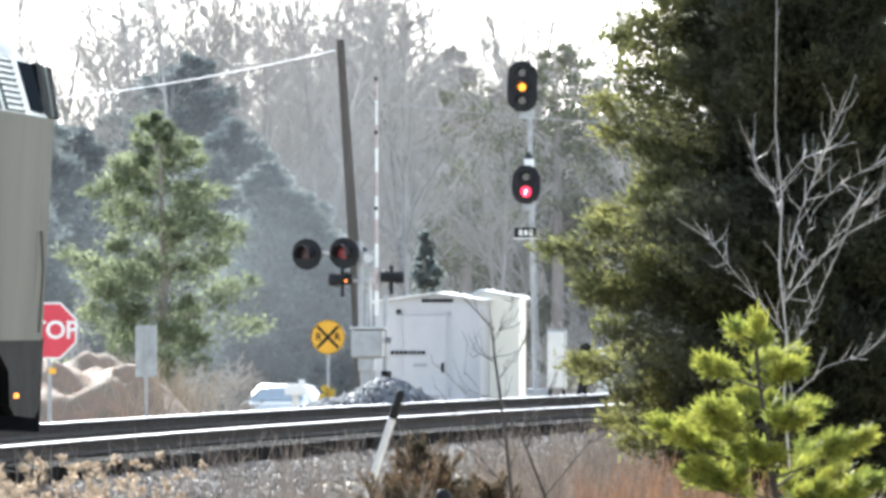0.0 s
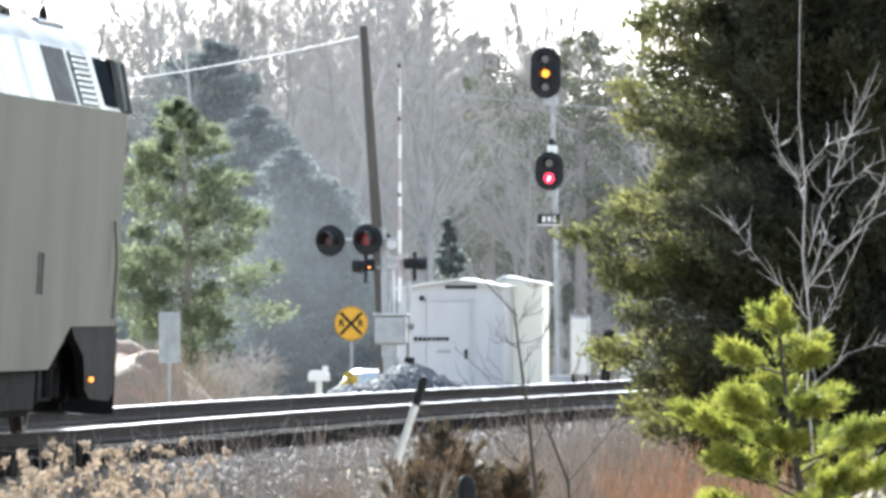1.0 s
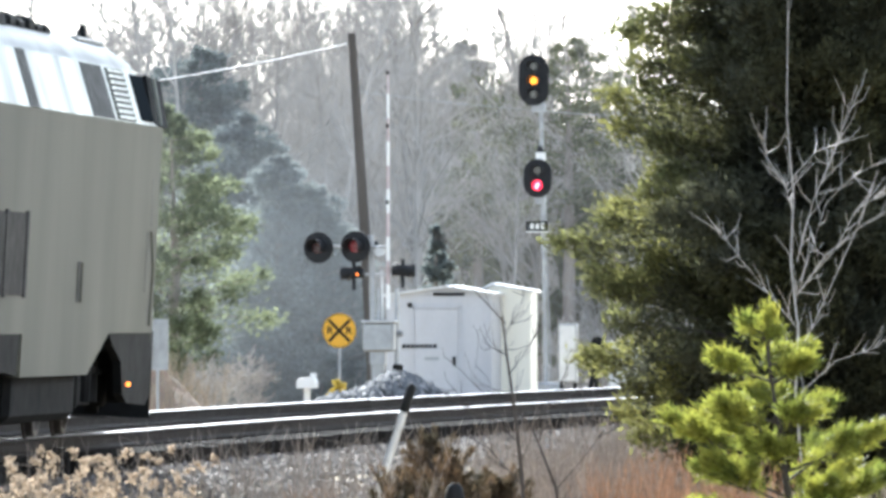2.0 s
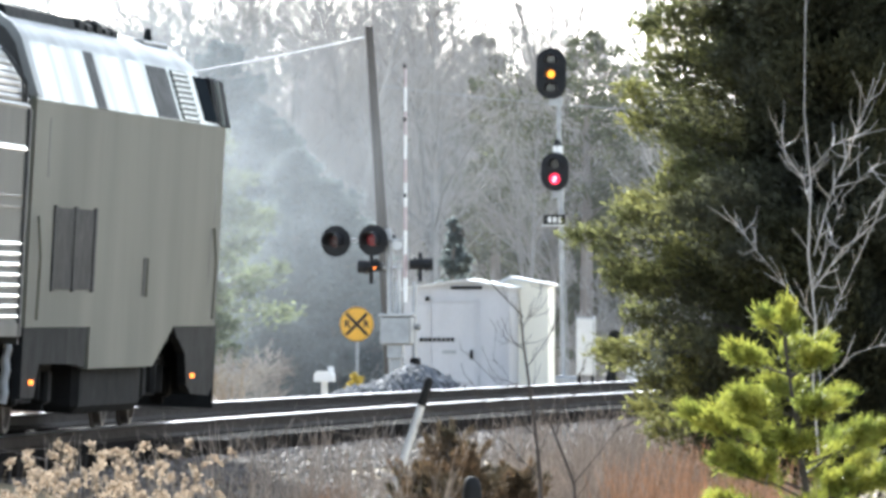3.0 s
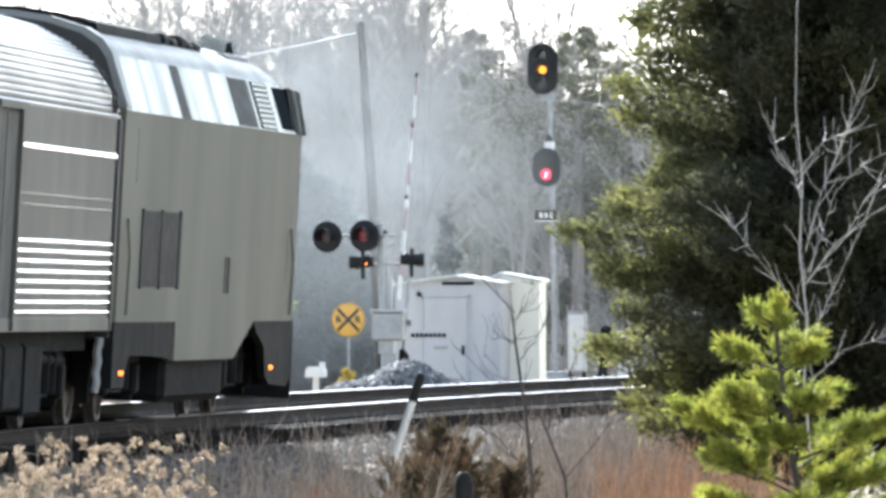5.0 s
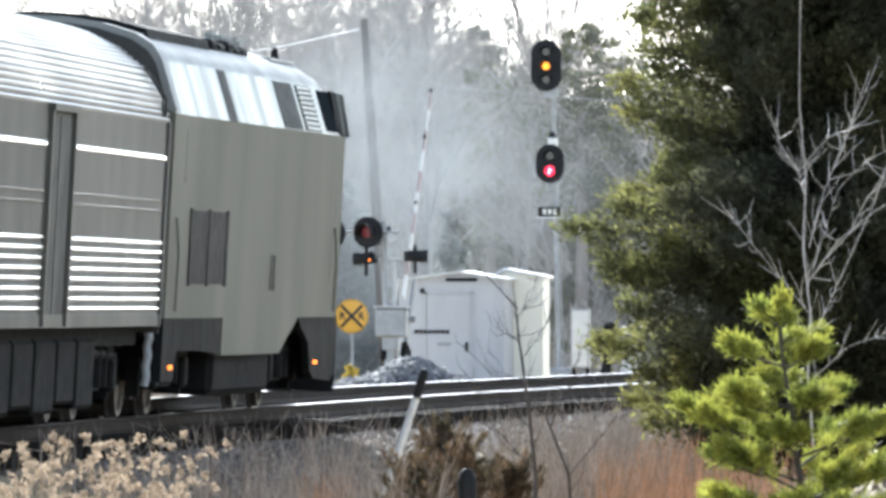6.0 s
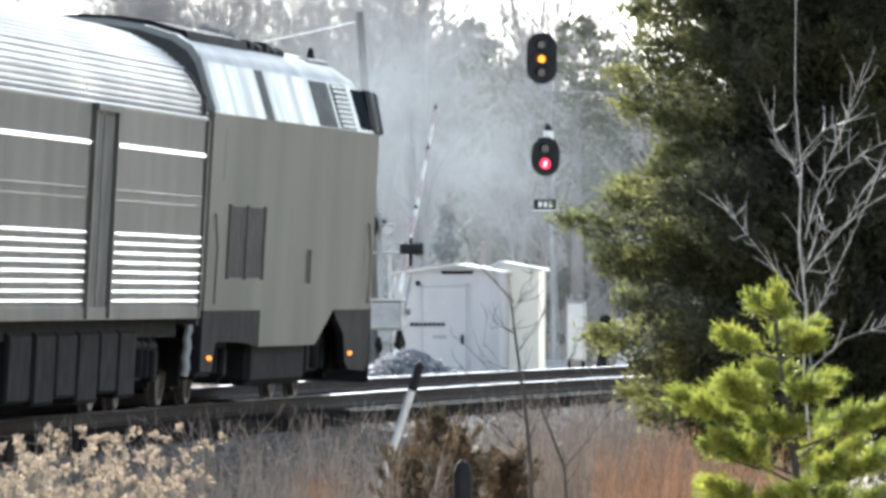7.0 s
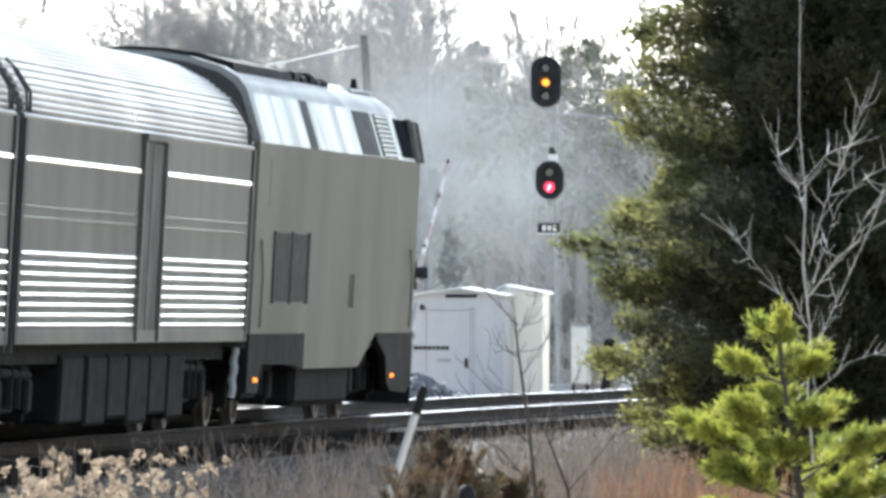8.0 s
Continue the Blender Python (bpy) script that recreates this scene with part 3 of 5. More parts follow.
    for y in (-16.2, -4.4):
        truck_frame(loco, y, 2.75)
        for e in (-1, 1):
            WHEELS.append(wheelset(loco, y + e * 1.375))
    # roof equipment
    g = Geo()
    g.prism([(1.06, 4.26), (1.02, 4.42), (0.62, 4.51), (0.2, 4.55), (-0.2, 4.55), (-0.62, 4.51), (-1.02, 4.42), (-1.06, 4.26)], -18.7, -12.6)
    part("radiator_hood", g, M_DARK, loco, "dark radiator hood along the roof")
    g = Geo()
    for y, h in ((-11.9, 0.13), (-11.1, 0.10), (-10.2, 0.14), (-9.4, 0.09), (-8.7, 0.10)):
        g.box(0.55, 1.03, y - 0.3, y + 0.3, 4.24, 4.32 + h, bevel=0.04)
    part("exhaust_hatch", g, M_DARK, loco, "row of dark roof hatches")
    part("antenna", Geo().tube([(0.98, -5.0, 4.28), (0.98, -5.0, 4.50)], [0.07, 0.03], 8), M_DARK, loco)
    part("roof_ridge", Geo().box(0.45, 1.05, -6.0, -3.4, 4.3, 4.36, bevel=0.02), M_LOCOROOF, loco)
    # coupling, hoses and diaphragm at the rear
    g = Geo()
    g.box(-0.15, 0.15, L - 0.55, L + 0.2, 0.72, 1.0, bevel=0.03)
    part("coupler", g, M_UNDER, loco)
    part("cable_hose", Geo().tube([(1.38 + 0.02 * (i % 2), L - 0.22 - 0.015 * i, 1.28 - 0.11 * i) for i in range(9)], 0.045, 8), M_GALV, loco, "pale ribbed hose")
    return loco


def car_section():
    near = [(HALF, 3.36), (1.50, 3.50), (1.40, 3.72), (1.22, 3.95), (0.95, 4.15), (0.6, 4.31), (0.25, 4.39)]
    return near + [(-x, z) for x, z in reversed(near)]


def build_baggage_car(y_front, length, name, label, door=True):
    """A stainless car with fluted roof and lower side; y runs from its front end back."""
    car = empty(name)
    tagged(car, label, "railway car")
    F, B = y_front, y_front - length
    g = Geo()
    g.box(-HALF, HALF, B, F, 1.08, 3.36)
    part("side_wall", g, M_STEELFLAT, car, "dark stainless steel wall")
    sec = car_section()
    # fluted roof: the outline gets a fine sawtooth
    fine = []
    for (x0, z0), (x1, z1) in zip(sec, sec[1:]):
        q = math.hypot(x1 - x0, z1 - z0)
        k = max(1, round(q / 0.085))
        nx, nz = abs(z1 - z0) / q * (1 if x0 > 0 else -1), abs(x1 - x0) / q
        for i in range(k):
            for t, depth in ((0.0, 0.0), (0.30, 0.012), (0.62, 0.0), (0.81, -0.024)):
                u = (i + t) / k
                fine.append((x0 + (x1 - x0) * u + nx * depth, z0 + (z1 - z0) * u + nz * depth))
    fine.append(sec[-1])
    g = Geo().loft([[(x, B, z) for x, z in fine], [(x, F, z) for x, z in fine]])
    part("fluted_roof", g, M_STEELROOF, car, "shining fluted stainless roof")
    y_door = (F - 11.9, F - 9.9)
    spans = [(B + 0.15, y_door[0] - 0.15), (y_door[1] + 0.15, F - 0.3)] if door else [(B + 0.15, F - 0.3)]
    for a0, b0 in spans:
        for i in range(8):
            z = 1.25 + i * 0.104
            o = [(HALF - 0.008 + 0.032 * math.sin(a), z + 0.030 - 0.024 * math.cos(a)) for a in (0, 0.4, 0.8, 1.2, 1.57, 1.95, 2.35, 2.75, 3.14)]
            part("flute", Geo().prism(o, a0, b0), M_STEEL, car, smooth=True)
        for z, h in ((2.93, 0.05), (2.47, 0.02), (2.36, 0.02)):
            o = [(HALF - 0.01, z), (HALF + 0.02, z + 0.004), (HALF + 0.024, z + h * 0.6), (HALF + 0.012, z + h), (HALF - 0.01, z + h)]
            part("belt_rail", Geo().prism(o, a0, b0), M_STEEL, car, smooth=True)
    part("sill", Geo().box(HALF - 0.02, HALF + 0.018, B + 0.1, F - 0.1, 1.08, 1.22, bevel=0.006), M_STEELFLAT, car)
    if door:
        d = part("door", Geo().box(HALF - 0.02, HALF + 0.004, y_door[0], y_door[1], 1.15, 3.30), M_DGREY, car, "dark recessed baggage door")
        for a, b in ((y_door[0] - 0.16, y_door[0]), (y_door[1], y_door[1] + 0.16)):
            part("door_post", Geo().box(HALF - 0.01, HALF + 0.05, a, b, 1.1, 3.36, bevel=0.01), M_STEELFLAT, d)
        part("door_leaf", Geo().box(HALF, HALF + 0.012, y_door[0] + 0.9, y_door[1] - 0.05, 1.18, 3.26), M_DGREY, d, "dull dark door leaf")
        part("door_hood", Geo().box(HALF - 0.01, HALF + 0.07, y_door[0] - 0.2, y_door[1] + 0.2, 3.30, 3.37), M_STEELFLAT, d)
    for y in (F, B):
        part("end_wall", Geo().box(-HALF, HALF, y - 0.04, y + 0.04, 1.0, 3.36), M_DGREY, car)
        g = Geo().box(-0.95, 0.95, y - 0.25, y + 0.25, 1.0, 3.6, bevel=0.05)
        part("end_diaphragm", g, M_DGREY, car, "dark end wall with rubber diaphragm")
    for y in (F - 0.45, B + 0.5):
        g = Geo()
        g.tube([(1.53, y, 3.42), (1.53, y - 0.06, 3.62), (1.38, y - 0.1, 3.84), (1.26, y, 3.94)], 0.017, 6)
        g.tube([(1.53, y - 0.25, 3.42), (1.51, y - 0.26, 3.64), (1.37, y - 0.25, 3.84)], 0.015, 6)
        part("roof_grab", g, M_DGREY, car, "bent dark grab iron on the roof edge")
    for y in (F - 0.12, B + 0.12):
        part("corner_post", Geo().box(HALF - 0.02, HALF + 0.03, y - 0.12, y + 0.12, 1.08, 3.36, bevel=0.01), M_DGREY, car)
    g = Geo()
    g.box(-1.3, 1.3, B + 0.2, F - 0.2, 0.86, 1.1)
    for a, b, z in ((-6.6, -4.9, 0.20), (-8.5, -6.8, 0.26), (-10.6, -8.7, 0.17), (-12.6, -10.8, 0.24), (-14.6, -12.8, 0.18), (-17.0, -15.0, 0.22)):
        for x0, x1 in ((0.55, 1.36), (-1.36, -0.55)):
            part("equipment_box", Geo().box(x0, x1, F + a, F + b, z, 0.95, bevel=0.04), M_UNDER, car)
    part("underframe", g, M_UNDER, car, "dark underframe")
    for y in (F - 2.9, B + 2.9):
        truck_frame(car, y, 2.6)
        for e in (-1, 1):
            WHEELS.append(wheelset(car, y + e * 1.3, r=0.46))
    return car


LOCO = build_locomotive()
CARS = [build_baggage_car(-20.3, 22.9, "baggage_car", "stainless steel baggage car with fluted sides and dark door"),
        build_baggage_car(-43.9, 25.0, "passenger_car", "fluted stainless steel passenger car behind the baggage car", door=False)]
BOGIES = {LOCO: (-4.4, -16.2), CARS[0]: (-23.2, -40.3), CARS[1]: (-46.8, -66.0)}


def on_track(ob, front):
    """Where a vehicle stands when the train's front is at that y: both its bogies on the curve."""
    a, b = (front + k for k in BOGIES[ob])
    turn = math.atan((track_x(a) - track_x(b)) / (a - b))
    return pose(track_x(a) - math.sin(turn) * BOGIES[ob][0], front, TRACK_Z, 0, CANT, -math.degrees(turn))


for ob in BOGIES:
    ob.matrix_world = on_track(ob, 123.0)


# ---------------------------------------------------------------- crossing equipment
def build_crossing_signal():
    sig = empty("crossing_signal", pose(-25.62, 232, -0.5))
    tagged(sig, "grey crossing signal mast with black flashing lamp heads", "crossing signal")
    part("mast", Geo().tube([(0, 0, 0), (-0.08, 0, 3.5)], 0.06, 12), M_GALV, sig)
    part("base", Geo().box(-0.3, 0.3, -0.3, 0.3, -0.2, 0.12, bevel=0.05), M_GALV, sig)
    part("cable_pipe", Geo().tube([(0.16, 0.0, 0.0), (0.14, 0.0, 2.8)], 0.03, 8), M_ALU, sig)
    part("cross_arm", Geo().tube([(-1.3, -0.12, 3.27), (0.25, -0.12, 3.27)], 0.03, 8), M_GALV, sig)

    def head(x, y, z, ax, lit, s=1.0):
        a = Vector(ax).normalized()
        c = Vector((x, y, z))
        h = part("lamp_head", Geo().disc(c, a, 0.31 * s, 0.03, 28), M_SIGBLACK, sig, "round black lamp background")
        part("housing", Geo().tube([c - a * 0.02, c - a * 0.16, c - a * 0.22], [0.18 * s, 0.18 * s, 0.1 * s], 16), M_SIGBLACK, h)
        part("lens", Geo().disc(c + a * 0.03, a, 0.115 * s, 0.04, 20), lit, h, "red lens")
        side = a.cross(Vector((0, 0, 1))).normalized()
        rings = []
        for d, r in ((0.02, 0.165), (0.34, 0.175)):
            rings.append([c + a * d * s + (side * math.cos(t) + Vector((0, 0, 1)) * math.sin(t)) * r * s for t in [(-0.5 + 4.1 * i / 16) for i in range(17)]]
                         + [c + a * d * s + (side * math.cos(t) + Vector((0, 0, 1)) * math.sin(t)) * (r - 0.012) * s for t in [(-0.5 + 4.1 * i / 16) for i in reversed(range(17))]])
        part("hood", Geo().loft(rings), M_SIGBLACK, h, "black visor over the lens")

    head(-1.10, -0.2, 3.25, (-0.25, -1, 0), M_XLAMPDIM)
    head(-0.36, -0.2, 3.27, (-0.25, -1, 0), M_XLAMP)
    head(-0.25, 0.25, 3.26, (0.9, 0.6, 0), M_XLAMPDIM, 0.8)
    for x, zz, ax in ((-0.42, 2.75, (-1, 0.15, 0.0)), (0.55, 2.80, (1, 0.1, 0))):
        a = Vector(ax).normalized()
        c = Vector((x, 0.0, zz))
        h = part("lamp_head", Geo().disc(c, (a.x, a.y, 0.9), 0.2, 0.03, 24), M_SIGBLACK, sig, "side-facing black lamp head")
        part("housing", Geo().tube([c - a * 0.22, c + a * 0.25], [0.10, 0.13], 14), M_SIGBLACK, h)
        if x < 0:
            part("lens", Geo().disc(c + Vector((0.08, -0.14, -0.03)), (0.2, -1, 0), 0.02, 0.02, 12), M_AMBER, h, "small lit side lens")
        part("bracket", Geo().tube([c + Vector((0, 0, 0.22)), c - Vector((0, 0, 0.34))], 0.04, 8), M_SIGBLACK, h)
    part("side_arm", Geo().tube([(-0.3, 0.0, 2.72), (0.5, 0.0, 2.72)], 0.03, 8), M_GALV, sig)
    part("bell", Geo().disc((0.1, -0.1, 3.18), (0.3, -1, 0), 0.1, 0.08, 16), M_ALU, sig, "small pale crossing bell")


build_crossing_signal()


def build_gate():
    gate = empty("crossing_gate", pose(-25.45, 231.5, -0.45))
    tagged(gate, "white crossing gate coming down, with a grey drive box", "crossing gate")
    part("pedestal", Geo().box(-0.17, 0.07, -0.12, 0.12, -0.2, 0.95, bevel=0.03), M_GALV, gate)
    part("drive_box", Geo().box(-0.33, 0.28, -0.28, 0.28, 1.15, 1.72, bevel=0.04), M_GALV, gate, "grey gate drive box")
    part("box_lid", Geo().box(-0.36, 0.31, -0.31, 0.31, 1.72, 1.77, bevel=0.015), M_ALU, gate)
    part("box_foot", Geo().box(-0.20, 0.10, -0.2, 0.2, 0.9, 1.16), M_GALV, gate)
    arm = empty("gate_arm")
    arm.parent = gate
    arm.location = (0.10, 0.40, 1.50)
    g = Geo()
    for k in (-1, 1):
        g.box(k * 0.18 - 0.03, k * 0.18 + 0.03, -0.08, 0.08, -0.75, 0.9, bevel=0.01)
    g.tube([(-0.3, 0, 0), (0.3, 0, 0)], 0.06, 10)
    part("arm_fork", g, M_GALV, arm)
    for k in (-1, 1):
        part("counterweight", Geo().box(k * 0.2 - 0.06, k * 0.2 + 0.06, -0.2, 0.2, -0.95, -0.6, bevel=0.02), M_UNDER, arm)
    for i in range(10):
        a, b = 0.5 + 0.47 * i, 0.5 + 0.47 * (i + 1)
        w = 0.070 - 0.003 * i
        part("stripe", Geo().box(-w * 0.35, w * 0.35, -w, w, a, b), M_WHITE if i % 2 == 0 else M_STRIPE, arm)
    for z in (2.6, 4.1, 5.15):
        part("arm_lamp", Geo().box(-0.03, 0.03, -0.08, -0.03, z - 0.04, z + 0.04, bevel=0.008), M_BLACKP, arm, "small dark arm lamp")
    return arm


GATE_ARM = build_gate()


def oval(x, z, w, h, n=28):
    """An upright outline with rounded ends."""
    r = w / 2
    pts = []
    for i in range(n):
        t = 6.2832 * i / n
        pts.append((x + r * math.cos(t), z + r * math.sin(t) + (h / 2 - r if math.sin(t) >= 0 else -(h / 2 - r))))
    return pts


def build_wayside_signal():
    s = empty("railway_signal", pose(-26.85, 279, -0.5))
    tagged(s, "tall railway colour-light signal showing yellow over red", "railway signal")
    part("mast", Geo().tube([(0.12, 0.1, 0), (-0.02, 0.1, 7.2)], 0.058, 12), M_GALV, s, "pale tubular mast")
    part("base", Geo().box(-0.3, 0.5, -0.3, 0.5, -0.1, 0.35, bevel=0.05), M_GALV, s)
    for (x, z, w, h, lamps) in ((-0.17, 7.52, 0.73, 1.22, ((0.32, M_LENSOFF), (-0.02, M_YLAMP), (-0.34, M_LENSOFF))), (-0.08, 5.19, 0.68, 0.92, ((0.18, M_LENSOFF), (-0.17, M_RLAMP)))):
        hd = part("signal_head", Geo().prism(oval(x, z, w, h), -0.06, -0.02), M_SIGBLACK, s, "black oval signal background")
        part("lamp_case", Geo().box(x - 0.2, x + 0.2, -0.02, 0.28, z - h * 0.36, z + h * 0.36, bevel=0.03), M_SIGBLACK, hd)
        for dz, lit in lamps:
            cc = Vector((x, -0.08, z + dz))
            part("lens", Geo().disc(cc, (0, 1, 0), 0.125 if lit is M_RLAMP else 0.088, 0.03, 20), lit, hd, "lit lens" if lit is not M_LENSOFF else "unlit lens")
            rings = []
            for d, r in ((-0.06, 0.14), (-0.34, 0.15)):
                arc = [-0.4 + 3.94 * i / 16 for i in range(17)]
                rings.append([(x + r * math.cos(t), d, z + dz + r * math.sin(t)) for t in arc] + [(x + (r - 0.012) * math.cos(t), d, z + dz + (r - 0.012) * math.sin(t)) for t in reversed(arc)])
            part("hood", Geo().loft(rings), M_SIGBLACK, hd)
        if len(lamps) == 2:
            part("lens_core", Geo().disc((x + 0.005, -0.11, z - 0.15), (0, 1, 0), 0.045, 0.02, 12), M_RCORE, hd)
            part("lens_core", Geo().disc((x - 0.02, -0.11, z - 0.22), (0, 1, 0), 0.035, 0.02, 12), M_RCORE, hd)
        part("bracket", Geo().box(x - 0.06, 0.1, -0.02, 0.12, z - h / 2 - 0.16, z - h / 2 + 0.05), M_GALV, hd)
    part("finial", Geo().tube([(-0.03, 0.1, 5.78), (-0.03, 0.1, 5.96)], [0.11, 0.07], 10), M_SIGBLACK, s)
    part("mast_sleeve", Geo().tube([(-0.02, 0.1, 5.6), (-0.02, 0.1, 5.8)], 0.12, 10), M_WHITE, s)
    pl = part("number_plate", Geo().box(-0.36, 0.17, -0.06, -0.03, 3.93, 4.17, bevel=0.008), M_BLACKP, s, "small black plate with pale marks")
    for i, h in enumerate((0.13, 0.12, 0.14)):
        part("plate_mark", Geo().box(-0.25 + i * 0.125, -0.17 + i * 0.125, -0.072, -0.06, 4.05 - h / 2, 4.05 + h / 2), M_WHITE, pl)
    part("plate_rim", Geo().box(-0.36, 0.17, -0.07, -0.03, 3.90, 3.93), M_WHITE, pl)
    part("conduit", Geo().tube([(0.22, 0.2, 0.2), (0.08, 0.2, 5.0)], 0.015, 6), M_GALV, s)


build_wayside_signal()


def build_bungalow(x, y, z, w, depth, h, peak, material, name_label, lettered):
    b = empty("equipment_shelter", pose(x, y, z))
    tagged(b, name_label, "equipment shelter", "trackside shelters")
    o = [(-w / 2, 0), (w / 2, 0), (w / 2, h), (peak, h + 0.13), (-w / 2, h - 0.02)]
    part("wall", Geo().prism(o, 0, depth), material, b)
    for (xa, za), (xb, zb) in (((-w / 2 - 0.10, h - 0.05), (peak, h + 0.145)), ((peak, h + 0.145), (w / 2 + 0.08, h - 0.02))):
        part("roof_panel", Geo().loft([[(xa, yy, za), (xb, yy, zb), (xb, yy, zb + 0.05), (xa, yy, za + 0.05)] for yy in (-0.12, depth + 0.12)]), M_BUNGROOF, b)
    part("plinth", Geo().box(-w / 2 + 0.05, w / 2 - 0.05, 0.05, depth - 0.05, -0.5, 0.02), M_GALV, b)
    if lettered:
        d = part("door", Geo().box(-0.52, 0.42, -0.03, 0.0, 0.12, h - 0.30, bevel=0.008), material, b, "white metal door")
        part("door_frame", Geo().box(-0.58, -0.53, -0.042, 0, 0.1, h - 0.25), material, d)
        part("door_frame", Geo().box(0.43, 0.48, -0.042, 0, 0.1, h - 0.25), material, d)
        part("door_frame", Geo().box(-0.58, 0.48, -0.042, 0, h - 0.29, h - 0.25), material, d)
        part("handle", Geo().box(0.30, 0.36, -0.07, -0.03, 0.9, 1.1), M_DARK, d)
        part("gable_vent", Geo().box(-0.12, 0.55, -0.025, 0, h - 0.03, h + 0.04), M_DARK, b, "dark gable vent")
        part("vent_hole", Geo().disc((-0.62, -0.01, h - 0.23), (0, 1, 0), 0.055, 0.04, 14), M_BLACKP, b, "small round dark vent")
        for i in range(8):
            part("lettering", Geo().box(-0.78 + i * 0.095, -0.71 + i * 0.095, -0.045, -0.03, 1.28, 1.36), M_UNDER, b)
        part("lettering", Geo().box(-0.30, 0.0, -0.045, -0.03, 1.02, 1.09), M_GALV, b)
    for i in range(3):
        xx = -w / 2 + w * (i + 0.5) / 3 + 0.17
        part("seam", Geo().box(xx - 0.008, xx + 0.008, -0.012, 0.0, 0.05, h - 0.05), material, b)


build_bungalow(-26.24, 250, -0.55, 2.25, 3.0, 2.42, 0.18, M_BUNG, "white metal trackside equipment shelter with a low gable", True)
build_bungalow(-25.02, 252.0, -0.55, 1.08, 1.5, 2.48, -0.28, M_CREAM, "smaller cream metal equipment shelter beside the white one", False)


def build_cabinets():
    c = empty("relay_cabinet", pose(-24.25, 258, -0.5))
    tagged(c, "grey relay cabinet on posts beside the shelters", "relay cabinet")
    part("case", Geo().box(-0.2, 0.2, 0, 0.4, 0.45, 1.75, bevel=0.02), M_GALV, c)
    part("door", Geo().box(-0.17, 0.17, -0.02, 0, 0.5, 1.7), M_ALU, c)
    part("leg", Geo().tube([(-0.15, 0.2, -0.2), (-0.15, 0.2, 0.45)], 0.04, 8), M_UNDER, c)
    part("leg", Geo().tube([(0.15, 0.2, -0.2), (0.15, 0.2, 0.45)], 0.04, 8), M_UNDER, c)
    w = empty("white_cabinet", pose(-23.9, 268, -0.5))
    tagged(w, "small white metal cabinet near the track", "relay cabinet")
    part("case", Geo().box(-0.35, 0.3, 0, 0.5, 0.0, 1.3, bevel=0.03), M_ALU, w)
    part("lid", Geo().box(-0.38, 0.33, -0.04, 0.54, 1.3, 1.35), M_ALU, w)
    s = empty("switch_stand", pose(-24.05, 262, -0.5))
    tagged(s, "dark switch stand lever beside the track", "switch stand")
    part("stand", Geo().tube([(0, 0, 0), (0.02, 0, 0.5), (0.1, 0, 1.25)], [0.2, 0.1, 0.06], 10), M_DARK, s)
    part("target", Geo().disc((0.1, 0, 1.3), (0.2, 1, 0), 0.16, 0.03, 14), M_DARK, s)


build_cabinets()


def rock_pile(name, x, y, z, w, d, h, n, material, label, category):
    rng = np.random.default_rng(int(abs(x * 10)))
    a, r = rng.uniform(0, 6.2832, n), np.sqrt(rng.random(n))
    px, py = r * np.cos(a), r * np.sin(a)
    pz = h * (1 - r ** 2.6) * (0.85 + 0.25 * np.sin(px * 5 + 1))
    c = np.stack([x + px * w, y + py * d, z + pz], 1)
    v, f = stones(c, rng.uniform(0.05, 0.12, n), rng)
    o = new(name, quick_mesh(name, v, f, material))
    tagged(o, label, category, kind="stuff")


rock_pile("rock_pile", -24.85, 228, -0.45, 1.6, 1.4, 0.62, 3600, M_ROCK, "heap of grey crushed rock by the crossing", "rock pile")


